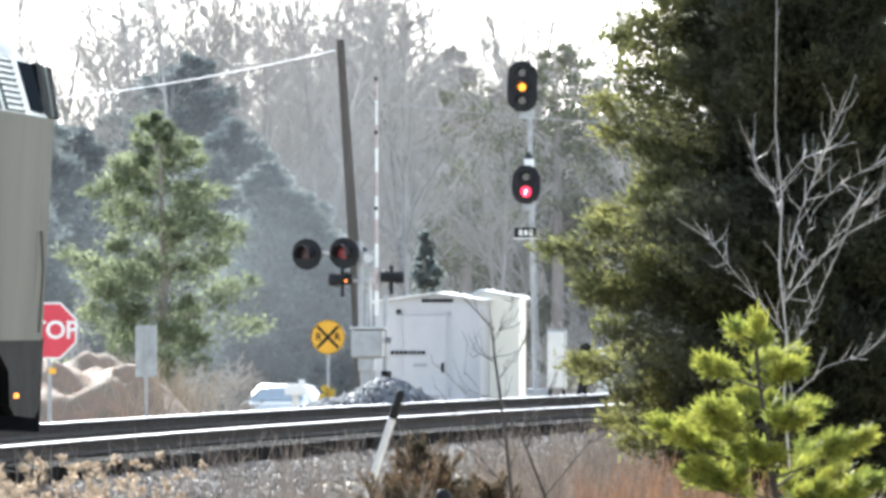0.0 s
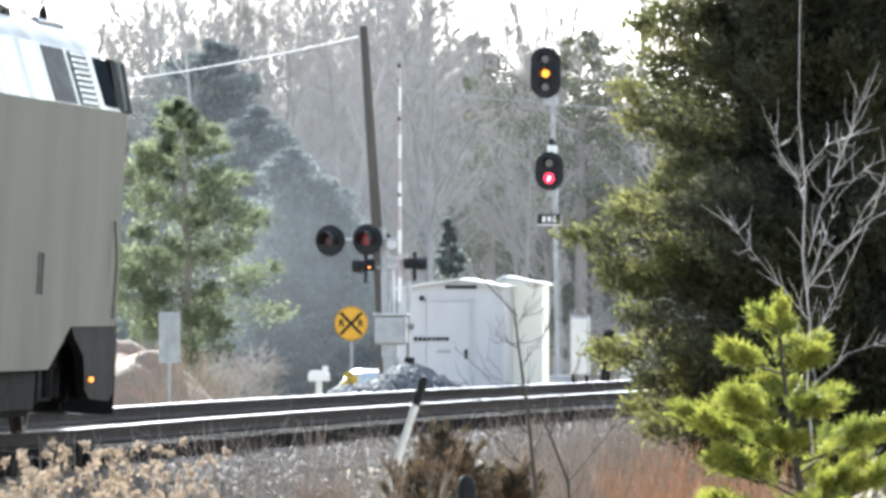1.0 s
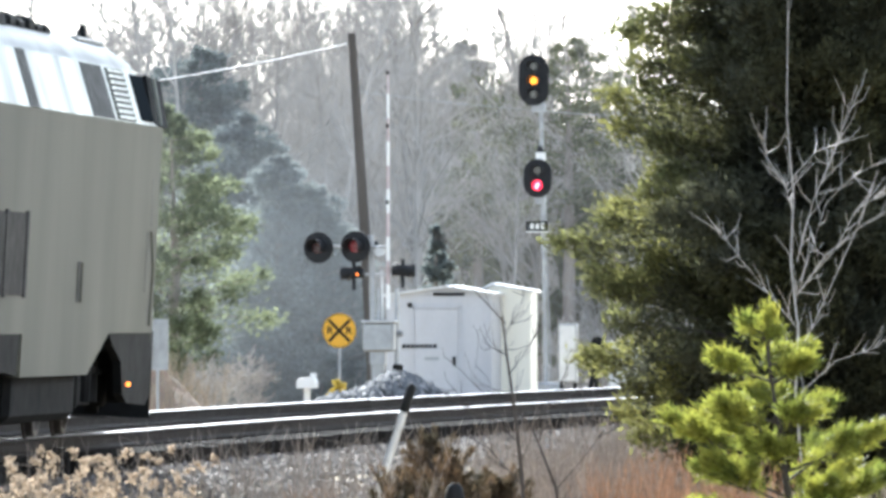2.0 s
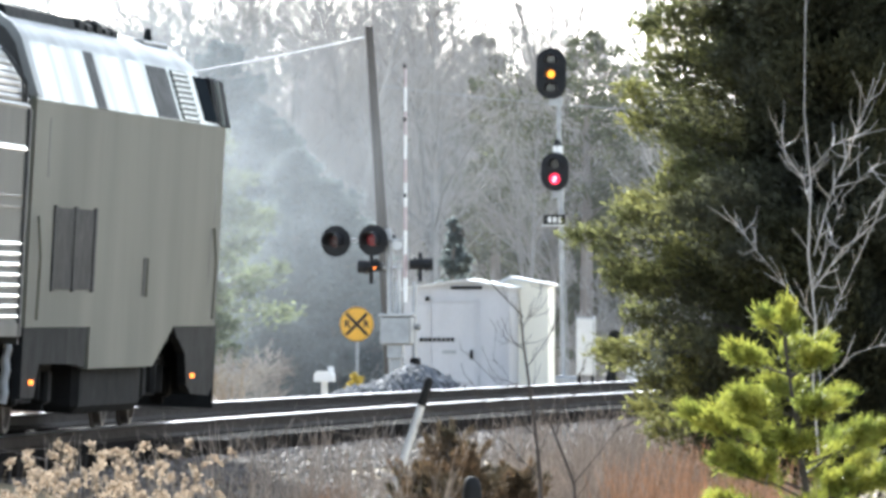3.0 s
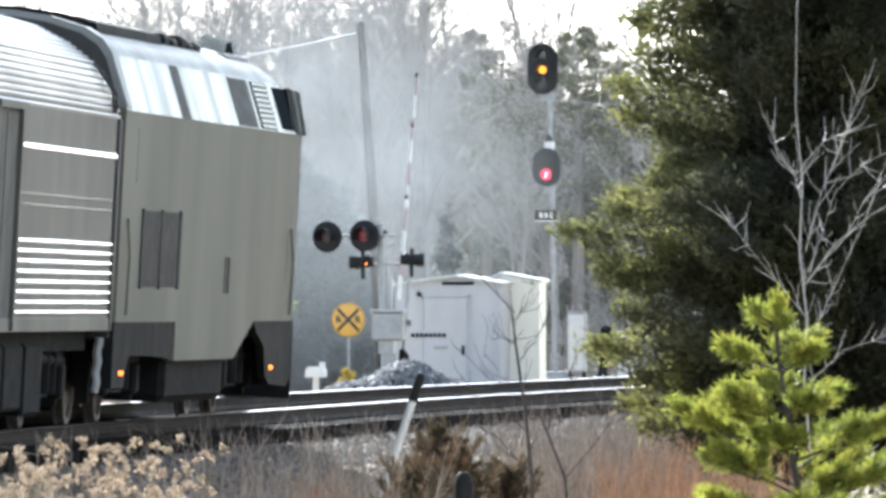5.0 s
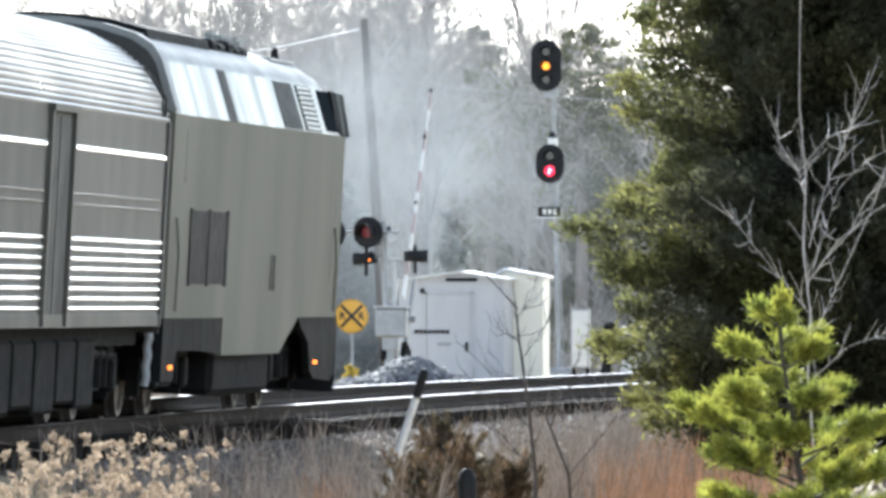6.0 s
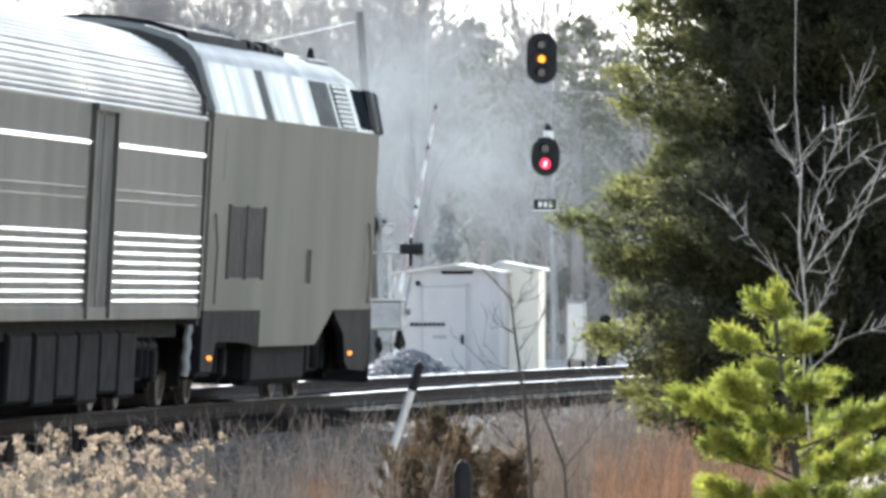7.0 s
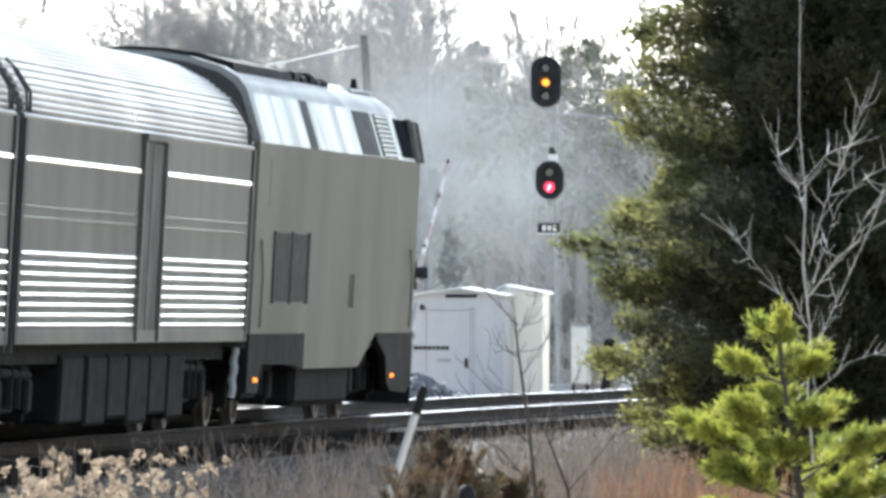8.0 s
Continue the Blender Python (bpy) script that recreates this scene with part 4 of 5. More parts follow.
def build_signs():
    # round railway warning sign
    s = empty("railway_warning_sign", pose(-35.18, 310, -1.5, 0, 0, -6))
    tagged(s, "round yellow railway warning sign with black cross on a post", "road sign")
    part("post", Geo().tube([(0, 0.04, -0.2), (0, 0.04, 2.5)], 0.04, 8), M_GALV, s)
    pl = part("plate", Geo().disc((0, 0, 2.55), (0, 1, 0), 0.457, 0.012, 40), M_YSIGN, s, "round yellow plate")
    for t in (45, -45):
        g = Geo().box(-0.40, 0.40, -0.012, -0.007, -0.04, 0.04)
        o = part("cross_bar", g, M_BLACKP, pl)
        o.matrix_basis = pose(0, 0, 2.55, 0, t, 0)
    for k in (-1, 1):
        part("sign_letter", text_geo("R", 0.27, k * 0.255, 2.55, -0.0095), M_BLACKP, pl)
    rim = Geo()
    rim.tube([(0.437 * math.cos(6.2832 * i / 40), -0.009, 2.55 + 0.437 * math.sin(6.2832 * i / 40)) for i in range(41)], 0.008, 4)
    part("rim", rim, M_BLACKP, pl)
    # stop sign
    s = empty("stop_sign", pose(-26.11, 190, -0.75, 0, 0, -4))
    tagged(s, "red octagonal stop sign with white border on a post", "road sign")
    part("post", Geo().box(-0.03, 0.03, 0.01, 0.06, -0.3, 2.3), M_GALV, s)
    octo = lambda r: [(r * math.cos(radians(22.5 + 45 * i)), 2.0 + r * math.sin(radians(22.5 + 45 * i))) for i in range(8)]
    pl = part("plate", Geo().prism(octo(0.50), 0, 0.012), M_WHITE, s, "white edge of the plate")
    part("red_face", Geo().prism(octo(0.465), -0.004, 0.002), M_RSIGN, pl, "red face")
    part("sign_letter", text_geo("STOP", 0.40, 0, 2.0, -0.008), M_WHITE, pl, "white capital letters")
    part("marker", Geo().box(0.0, 0.12, -0.03, -0.01, 1.30, 1.40, bevel=0.005), M_YSIGN, s, "small yellow marker below the plate")
    # back of a rectangular sign
    s = empty("road_sign_back", pose(-27.75, 215, -0.9, 0, 0, 10))
    tagged(s, "pale grey back of a rectangular road sign", "road sign")
    part("post", Geo().box(-0.025, 0.025, -0.06, -0.01, -0.3, 2.2), M_GALV, s)
    part("plate", Geo().box(-0.20, 0.20, 0, 0.012, 1.30, 2.24, bevel=0.004), M_GALV, s)


def text_geo(txt, size, x, z, y):
    """Built-in font letters as geometry, centred at x, z and facing -y."""
    cu = bpy.data.curves.new("letters", "FONT")
    cu.body, cu.size, cu.align_x, cu.align_y, cu.extrude = txt, size, "CENTER", "CENTER", 0.002
    cu.offset = 0.008
    ob = new("letters", cu)
    bpy.context.view_layer.update()
    me = ob.evaluated_get(bpy.context.evaluated_depsgraph_get()).to_mesh()
    g = Geo()
    g.add([(x + v.co.x, y - v.co.z, z + v.co.y) for v in me.vertices], [tuple(p.vertices) for p in me.polygons])
    bpy.data.objects.remove(ob)
    bpy.data.curves.remove(cu)
    return g


build_signs()


def build_mailbox():
    m = empty("mailbox", pose(-27.90, 240, -0.92))
    tagged(m, "white mailbox on a short white post", "mailbox")
    o = [(-0.20, 0.85), (0.20, 0.85), (0.20, 1.0), (0.14, 1.07), (-0.14, 1.07), (-0.20, 1.0)]
    part("box", Geo().prism(o, -0.2, 0.25), M_WHITE, m, smooth=False)
    part("post", Geo().box(-0.06, 0.06, -0.06, 0.06, -0.2, 0.85), M_WHITE, m)
    part("flag", Geo().box(0.08, 0.2, -0.1, -0.06, 1.05, 1.16), M_WHITE, m)


build_mailbox()


def build_utility_pole():
    p = empty("utility_pole", pose(-33.1, 300, -1.6))
    tagged(p, "dark leaning wooden utility pole", "utility pole")
    part("shaft", Geo().tube([(0.0, 0, 0), (-0.28, 0, 5.0), (-0.63, 0, 10.25)], [0.16, 0.14, 0.10], 12), M_POLE, p)
    part("sleeve", Geo().tube([(-0.02, -0.14, 1.8), (-0.16, -0.13, 4.9)], 0.03, 8), M_GALV, p)
    w = Geo()
    a, b = Vector((-33.85, 299.9, 8.38)), Vector((-53.6, 345, 7.74))
    w.tube([a.lerp(b, i / 24) - Vector((0, 0, 0.42 * 4 * (i / 24) * (1 - i / 24))) for i in range(25)], 0.016, 6)
    tagged(part("overhead_cable", w, M_WIRE), "bright sagging overhead cable from the utility pole", "cable")
    w = Geo()
    a, b = Vector((-33.85, 300.1, 7.2)), Vector((-12.0, 330, 7.9))
    w.tube([a.lerp(b, i / 24) - Vector((0, 0, 0.9 * 4 * (i / 24) * (1 - i / 24))) for i in range(25)], 0.014, 5)
    tagged(part("overhead_cable", w, M_GALV), "thin grey overhead cable", "cable")


build_utility_pole()


def build_car():
    car = empty("white_car")
    tagged(car, "white car driving away on the road beyond the tracks", "car")
    W = 0.88
    body = [(-2.2, 0.35), (-2.25, 0.62), (-2.15, 0.92), (-1.6, 0.98), (1.0, 0.95), (2.0, 0.82), (2.2, 0.6), (2.15, 0.32)]
    g = Geo().loft([[(x * s, y, z) for y, z in body] for x, s in ((-W, 0.94), (-W, 1.0), (W, 1.0), (W, 0.94))][1:3])
    part("body", g, M_CARWHITE, car, "white painted body")
    g = Geo()
    low = [(-W * 0.95, -1.75, 0.96), (W * 0.95, -1.75, 0.96), (W * 0.95, 0.95, 0.94), (-W * 0.95, 0.95, 0.94)]
    top = [(-W * 0.70, -1.0, 1.40), (W * 0.70, -1.0, 1.40), (W * 0.70, 0.15, 1.40), (-W * 0.70, 0.15, 1.40)]
    crown = [(-W * 0.6, -0.85, 1.45), (W * 0.6, -0.85, 1.45), (W * 0.6, 0.0, 1.45), (-W * 0.6, 0.0, 1.45)]
    g.loft([low, top, crown])
    part("cabin", g, M_CARWHITE, car, "white roof and pillars", smooth=True)
    part("rear_window", Geo().loft([[(-0.70, -1.66, 1.02), (0.70, -1.66, 1.02), (0.60, -1.14, 1.34), (-0.60, -1.14, 1.34)], [(-0.70, -1.69, 1.03), (0.70, -1.69, 1.03), (0.60, -1.17, 1.35), (-0.60, -1.17, 1.35)]]), M_CARGLASS, car, "pale reflecting rear window")
    for k in (-1, 1):
        part("side_window", Geo().loft([[(k * 0.845, -1.3, 1.0), (k * 0.845, 0.6, 1.0), (k * 0.66, 0.1, 1.34), (k * 0.66, -0.9, 1.34)], [(k * 0.80, -1.3, 1.0), (k * 0.80, 0.6, 1.0), (k * 0.62, 0.1, 1.34), (k * 0.62, -0.9, 1.34)]]), M_CARGLASS, car)
        part("tail_lamp", Geo().box(k * 0.72 - 0.12, k * 0.72 + 0.12, -2.26, -2.2, 0.7, 0.88), M_XLAMPDIM, car, "dark red tail lamp")
    wheels = []
    for k in (-1, 1):
        for y in (-1.35, 1.35):
            w = part("wheel", Geo().tube([(-0.1, 0, 0), (-0.07, 0, 0), (0.07, 0, 0), (0.1, 0, 0)], [0.26, 0.31, 0.31, 0.26], 20), M_TYRE, car, "black tyre")
            w.matrix_basis = pose(k * 0.8, y, 0.31)
            part("rim", Geo().disc((k * 0.09, 0, 0), (1, 0, 0), 0.19, 0.04, 16), M_GALV, w)
            wheels.append(w)
    return car, wheels


CAR, CAR_WHEELS = build_car()
ROAD_Z = -1.63
road = Geo()
road.loft([[(-36.3 + 0.0925 * (y - 310) + k, y, ROAD_Z - (0.3 if j else 0)) for k, j in ((-3.2, 0), (3.2, 0), (3.2, 1), (-3.2, 1))] for y in (250, 275, 300, 325, 350)])
tagged(part("road", road, M_ROAD), "worn asphalt road beyond the tracks", "road", kind="structure")


def mound(name, x, y, z, w, d, h, material, label, category, seed):
    g = Geo()
    n, m = 48, 40
    v = []
    for j in range(m):
        for i in range(n):
            a, b = i / (n - 1) * 2 - 1, j / (m - 1) * 2 - 1
            q = max(0.0, 1 - (a * a + b * b)) ** 0.7
            v.append((x + a * w, y + b * d, z + h * q * (1 + 0.28 * noise.noise((a * 3, b * 3, seed)) + 0.08 * noise.noise((a * 9, b * 9, seed))) - 0.15 * (q == 0)))
    g.add(v, [(j * n + i, j * n + i + 1, (j + 1) * n + i + 1, (j + 1) * n + i) for j in range(m - 1) for i in range(n - 1)])
    tagged(part(name, g, material, smooth=True), label, category, kind="structure")


mound("earth_bank", -31.9, 236, -1.3, 2.7, 6, 1.9, M_CLAY, "bank of orange clay soil with dry grass", "earth bank", 4.0)


# ---------------------------------------------------------------- plants
def bare_tree_mesh(seed, height, spread, material, trunk_r, levels=3, limbs=16, lean=0.05, thick=1.0):
    """Trunk, limbs, branches and twigs of a leafless tree as tapered tubes."""
    rng = random.Random(seed)
    g, tw = Geo(), Geo()

    def grow(p, d, length, r, level):
        segs = 4 if level == 0 else 3
        pts, dirs = [p], [d]
        for _ in range(segs):
            jitter = Vector((rng.gauss(0, 1), rng.gauss(0, 1), rng.gauss(0, 1))) * (0.05 if level == 0 else 0.16)
            d = (d + jitter + Vector((0, 0, 0.10 * level))).normalized()
            p = p + d * length / segs
            pts.append(p)
            dirs.append(d)
        (g if level < 2 else tw).tube(pts, [max(r * (1 - 0.8 * i / segs), 0.004) for i in range(segs + 1)], 6 if level == 0 else 3, caps=False)
        if level >= levels:
            return
        n = limbs if level == 0 else (8 if level == 1 else 7)
        for k in range(n):
            t = rng.uniform(0.25 if level == 0 else 0.15, 1.0)
            i = min(int(t * segs), segs - 1)
            q = pts[i].lerp(pts[i + 1], t * segs - i)
            side = dirs[i].orthogonal().normalized()
            side.rotate(Matrix.Rotation(rng.uniform(0, 6.2832), 3, dirs[i]))
            out = (dirs[i] * rng.uniform(0.5, 1.0) + side * rng.uniform(0.6, 1.1) * spread).normalized()
            ln = length * (0.38 if level == 0 else 0.5) * rng.uniform(0.6, 1.15) * (1.15 - 0.5 * t)
            grow(q, out, ln, max(r * 0.42 * (1.1 - 0.6 * t), 0.010 * thick), level + 1)

    grow(Vector((0, 0, -0.3)), Vector((rng.gauss(0, lean), rng.gauss(0, lean), 1)).normalized(), height, trunk_r, 0)
    return g.mesh("trunk", material), tw.mesh("crown", material)


def conifer_meshes(seed, height, radius, base, n_limb, per_limb, leaf, width, bark, needles, droop=0.1, shape=0.8, up=0.25, core=0.35, ragged=0.25, fill=1.0, puff=1.0, outline=None, tips=None):
    """A trunk with limbs, and a crown of many small sprays with gaps."""
    rng = np.random.default_rng(seed)
    g = Geo()
    g.tube([(0, 0, -0.4), (0.03 * height * rng.normal() * 0.3, 0, height * 0.5), (0, 0, height * 0.98)], [height * 0.022, height * 0.014, 0.015], 8)
    C, D, S = [], [], []
    for i in range(n_limb):
        t = (i + rng.random()) / n_limb
        z = base + (height - base) * t
        reach = radius * max(0.06, (1 - t) ** shape) * (0.62 if t < 0.05 else 0.8 if t < 0.11 else 1.0)
        if outline:
            reach = float(np.interp(z, [p[0] for p in outline], [p[1] for p in outline]))
        reach *= rng.uniform(1 - ragged * 1.6, 1 + ragged * 0.8)
        a = rng.uniform(0, 6.2832)
        d = np.array([math.cos(a), math.sin(a), up * rng.uniform(0.3, 1.6)])
        tip = d * reach - np.array([0, 0, droop * reach])
        g.tube([(0, 0, z), tuple(tip * 0.5 + (0, 0, z + 0.04 * reach)), tuple(tip + (0, 0, z))], [max(0.012 * reach, 0.008), max(0.007 * reach, 0.005), 0.003], 3, caps=False)
        k = max(6, int(per_limb * (0.35 + 0.65 * reach / radius)))
        s = core + (1 - core) * np.sqrt(rng.random(k))
        wob = rng.normal(0, 1, (k, 3)) * (puff * (0.10 + 0.16 * np.sin(np.pi * np.clip(s, 0, 1))))[:, None] * min(reach, radius * 0.6) * [0.8, 0.8, 0.55]
        C.append(tip[None] * s[:, None] + wob + (0, 0, z))
        S.append(s)
        D.append(d[None] * 0.8 + rng.normal(0, 0.6, (k, 3)) + (0, 0, 0.25))
    C, D = np.concatenate(C), np.concatenate(D)
    inner = np.hypot(C[:, 0], C[:, 1]) < 0.55 * radius * np.maximum(1 - (C[:, 2] - base) / (height - base), 0.0) ** shape
    fat = np.where(inner, fill, 1.0)
    v, f = flakes(C, D, leaf * rng.uniform(0.6, 1.4, len(C)) * (0.6 + 0.4 * fat), width * rng.uniform(0.6, 1.3, len(C)) * fat, rng, 0.4)
    if tips:
        outer = (np.concatenate(S) > 0.84) & (0.43 * C[:, 1] - 0.9 * C[:, 0] > 0.45)  # yellower sprays paint sunlight onto this side
        v = v.reshape(-1, 4, 3)
        sheaf = lambda keep: (v[keep].reshape(-1, 3), np.concatenate([np.arange(keep.sum())[:, None] * 4 + [0, 1, 2], np.arange(keep.sum())[:, None] * 4 + [0, 2, 3]]))
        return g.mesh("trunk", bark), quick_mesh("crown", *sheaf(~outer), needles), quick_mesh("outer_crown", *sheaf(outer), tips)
    return g.mesh("trunk", bark), quick_mesh("crown", v, f, needles)


def plant(name, meshes, m, label, category, group=""):
    """A tree thing from its meshes, the trunk first."""
    t = empty(name, m)
    tagged(t, label, category, group)
    for me, nm in zip(meshes, ("trunk", "crown", "outer_crown")):
        o = new(nm, me)
        o.parent = t
    return t


def build_woods():
    rng = random.Random(11)
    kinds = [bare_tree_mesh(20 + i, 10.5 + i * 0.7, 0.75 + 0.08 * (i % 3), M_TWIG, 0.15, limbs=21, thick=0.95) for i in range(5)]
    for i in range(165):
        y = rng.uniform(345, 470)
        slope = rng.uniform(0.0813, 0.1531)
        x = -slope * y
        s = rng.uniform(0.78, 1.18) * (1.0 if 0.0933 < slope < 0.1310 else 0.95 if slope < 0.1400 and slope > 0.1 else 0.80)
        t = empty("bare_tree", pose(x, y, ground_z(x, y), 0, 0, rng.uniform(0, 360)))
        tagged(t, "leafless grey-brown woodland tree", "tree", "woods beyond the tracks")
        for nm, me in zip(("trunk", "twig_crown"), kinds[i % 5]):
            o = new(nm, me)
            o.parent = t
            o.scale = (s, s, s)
    under = bare_tree_mesh(77, 2.6, 1.1, M_TWIG, 0.03, limbs=14, thick=1.6)
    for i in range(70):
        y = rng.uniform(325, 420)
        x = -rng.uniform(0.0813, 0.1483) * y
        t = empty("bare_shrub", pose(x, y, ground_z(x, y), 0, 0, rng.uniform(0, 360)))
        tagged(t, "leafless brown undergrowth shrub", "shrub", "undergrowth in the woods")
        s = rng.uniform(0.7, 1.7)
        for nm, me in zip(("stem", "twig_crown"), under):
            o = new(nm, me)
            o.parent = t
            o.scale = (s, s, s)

    pine = conifer_meshes(3, 8.2, 2.6, 0.8, 130, 300, 0.17, 0.028, M_BARK, M_HAZEDPINE, shape=0.55, up=0.35, ragged=0.4)
    plant("pine_tree", pine, pose(-38.4, 300, -1.5), "bright green pine tree at the edge of the woods", "tree")
    dark = [conifer_meshes(5 + i, 11.0, 3.1, 0.3, 230, 300, 0.19, 0.033, M_BARK, M_HAZEDDARK, shape=0.58, up=0.3, core=0.12, ragged=0.42) for i in range(3)]
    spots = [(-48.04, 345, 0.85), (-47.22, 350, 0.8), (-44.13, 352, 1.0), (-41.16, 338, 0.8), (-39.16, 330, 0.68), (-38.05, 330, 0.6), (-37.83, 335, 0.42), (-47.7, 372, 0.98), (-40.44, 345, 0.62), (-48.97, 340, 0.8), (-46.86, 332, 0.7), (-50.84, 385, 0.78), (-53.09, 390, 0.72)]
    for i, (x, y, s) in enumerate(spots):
        t = plant("evergreen_tree", dark[i % 3], pose(x, y, -1.6, 0, 0, 70 * i), "dark evergreen tree in the woods, bluish from haze painted into its needles", "tree", "dark evergreens")
        for o in t.children:
            o.scale = (1.22 * s, 1.22 * s, s)
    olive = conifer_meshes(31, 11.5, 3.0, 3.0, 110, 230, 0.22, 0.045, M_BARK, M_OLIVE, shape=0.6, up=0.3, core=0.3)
    for i, (x, y, s) in enumerate([(-38.63, 390, 0.85), (-34.89, 372, 0.86), (-34.64, 380, 0.8), (-37.03, 385, 0.9), (-46.81, 455, 0.95), (-33.27, 380, 0.72), (-33.88, 365, 0.6), (-47.37, 440, 0.9)]):
        t = plant("tall_pine", olive, pose(x, y, ground_z(x, y) - 0.5, 0, 0, 55 * i), "tall olive pine among bare trees", "tree", "tall pines")
        for o in t.children:
            o.scale = (s, s, s)
    high = conifer_meshes(33, 11.8, 3.0, 5.6, 62, 120, 0.22, 0.04, M_BARK, M_OLIVE, shape=0.55, up=0.3, core=0.3, ragged=0.4)
    for i, (x, y, s) in enumerate([(-34.0, 362, 1.0), (-36.3, 372, 0.98), (-32.6, 364, 0.9), (-38.6, 380, 0.95)]):
        t = plant("tall_pine", high, pose(x, y, ground_z(x, y) - 0.3, 0, 0, 80 * i), "tall thin-crowned olive pine among bare trees", "tree", "tall pines")
        for o in t.children:
            o.scale = (s, s, s)
    # Unseen trees, added to darken the train's reflections and hold back sky light.
    for i in range(46):
        x, y, s = rng.uniform(14, 34), -30 + 6.4 * i, rng.uniform(0.9, 1.35)
        t = plant("evergreen_tree", dark[i % 3], pose(x, y, ground_z(x, y) - 0.3, 0, 0, 47 * i), "unseen evergreen added behind the viewpoint to darken reflections", "tree", "wood behind the viewpoint")
        for o in t.children:
            o.scale = (s, s, s)
    small = conifer_meshes(41, 4.9, 1.0, 0.3, 70, 120, 0.16, 0.05, M_BARK, M_HAZEDDARK, shape=0.8, up=0.5, core=0.1)
    plant("small_cedar", small, pose(-31.55, 300, -1.2), "small dark pointed cedar behind the shelter", "tree")


build_woods()


def build_big_cedar():
    outline = [(0.3, 1.45), (0.75, 1.85), (1.2, 2.1), (1.6, 2.32), (2.0, 1.95), (2.4, 2.12), (2.75, 1.76), (3.2, 1.67), (3.8, 1.62), (4.8, 1.57), (5.6, 1.45), (7.0, 1.1), (9.8, 0.1)]
    me = conifer_meshes(51, 9.8, 2.34, 0.5, 600, 1150, 0.085, 0.0115, M_TWIGDARK, M_CEDAR, droop=0.05, shape=1.02, up=0.36, core=0.1, ragged=0.28, fill=3.0, puff=0.62, outline=outline, tips=M_CEDARSUNLIT)
    plant("cedar_tree", me, pose(-8.0, 110, -0.8), "large dark green cedar tree, its sunlit edge painted olive", "tree")


build_big_cedar()


def build_young_pine():
    rng = np.random.default_rng(8)
    g = Geo()
    H = 2.08
    lean = lambda z: np.array([0.30 - 0.30 * z / H, 0, z])
    g.tube([tuple(lean(z)) for z in (-0.3, 0.5, 1.1, 1.6, H - 0.05)], [0.03, 0.026, 0.02, 0.013, 0.006], 8)
    P, D = [], []

    def bough(p, d, length, dens):
        d = d / np.linalg.norm(d)
        q = p + d * length + np.array([0, 0, 0.12 * length])
        g.tube([tuple(p), tuple((p + q) / 2 - np.array([0, 0, 0.02])), tuple(q)], [0.010, 0.007, 0.004], 5, caps=False)
        n = int(dens * length)
        s = 0.25 + 0.8 * np.sqrt(rng.random(n))
        c = p + (q - p) * s[:, None] + rng.normal(0, 0.026, (n, 3))
        P.append(c)
        D.append(d * 0.8 + np.array([0, 0, 0.4]) + rng.normal(0, 0.55, (n, 3)))

    for z, r, k in ((0.2, 0.75, 6), (0.52, 0.80, 6), (0.85, 0.80, 5), (1.14, 0.74, 5), (1.43, 0.56, 5), (1.68, 0.38, 4), (1.88, 0.2, 4)):
        for i in range(k):
            a = 6.2832 * (i + rng.uniform(-0.25, 0.25)) / k + z * 3
            d = np.array([math.cos(a), math.sin(a), 0.30])
            ln = r * rng.uniform(0.45, 1.08)
            p = lean(z + rng.uniform(-0.13, 0.13))
            bough(p, d, ln, 1700)
            for e in (-1, 1):
                if ln > 0.35:
                    b = a + e * rng.uniform(0.5, 0.9)
                    bough(p + d * ln * 0.5, np.array([math.cos(b), math.sin(b), 0.35]), ln * 0.45, 1700)
    bough(lean(H - 0.25), np.array([0, 0, 1.0]), 0.26, 1700)
    P, D = np.concatenate(P), np.concatenate(D)
    v, f = flakes(P, D, rng.uniform(0.05, 0.095, len(P)), rng.uniform(0.003, 0.005, len(P)), rng)
    plant("young_pine", (g.mesh("trunk", M_TWIGDARK), quick_mesh("crown", v, f, M_PINE)), pose(-5.80, 75, -0.78), "young yellow-green pine sapling in sunlight", "tree")


build_young_pine()


def twig_tree(name, x, y, z, paths, material, label, seed, sub=5):
    """A leafless sapling drawn as main stems with random side twigs; paths are x, z offsets with a radius."""
    rng = random.Random(seed)
    t = empty(name, pose(x, y, z))
    tagged(t, label, "sapling")
    for pts, r in paths:
        g = Geo()
        P = [Vector((a, rng.uniform(-0.05, 0.05), b)) for a, b in pts]
        g.tube(P, [max(r * (1 - 0.75 * i / (len(P) - 1)), 0.0025) for i in range(len(P))], 6)
        for _ in range(sub):
            k = rng.randrange(len(P) - 1)
            q = P[k].lerp(P[k + 1], rng.random())
            d = (P[k + 1] - P[k]).normalized()
            e = (d + Vector((rng.gauss(0, 0.7), rng.gauss(0, 0.7), rng.gauss(0.2, 0.5)))).normalized()
            ln = rng.uniform(0.08, 0.34)
            m1 = q + e * ln * 0.55 + Vector((rng.gauss(0, 0.015), 0, rng.gauss(0, 0.015)))
            part("twig", Geo().tube([q, m1, q + e * ln + Vector((0, 0, 0.03))], [0.0036, 0.0028, 0.0016], 4, caps=False), material, t)
        part("stem", g, material, t)


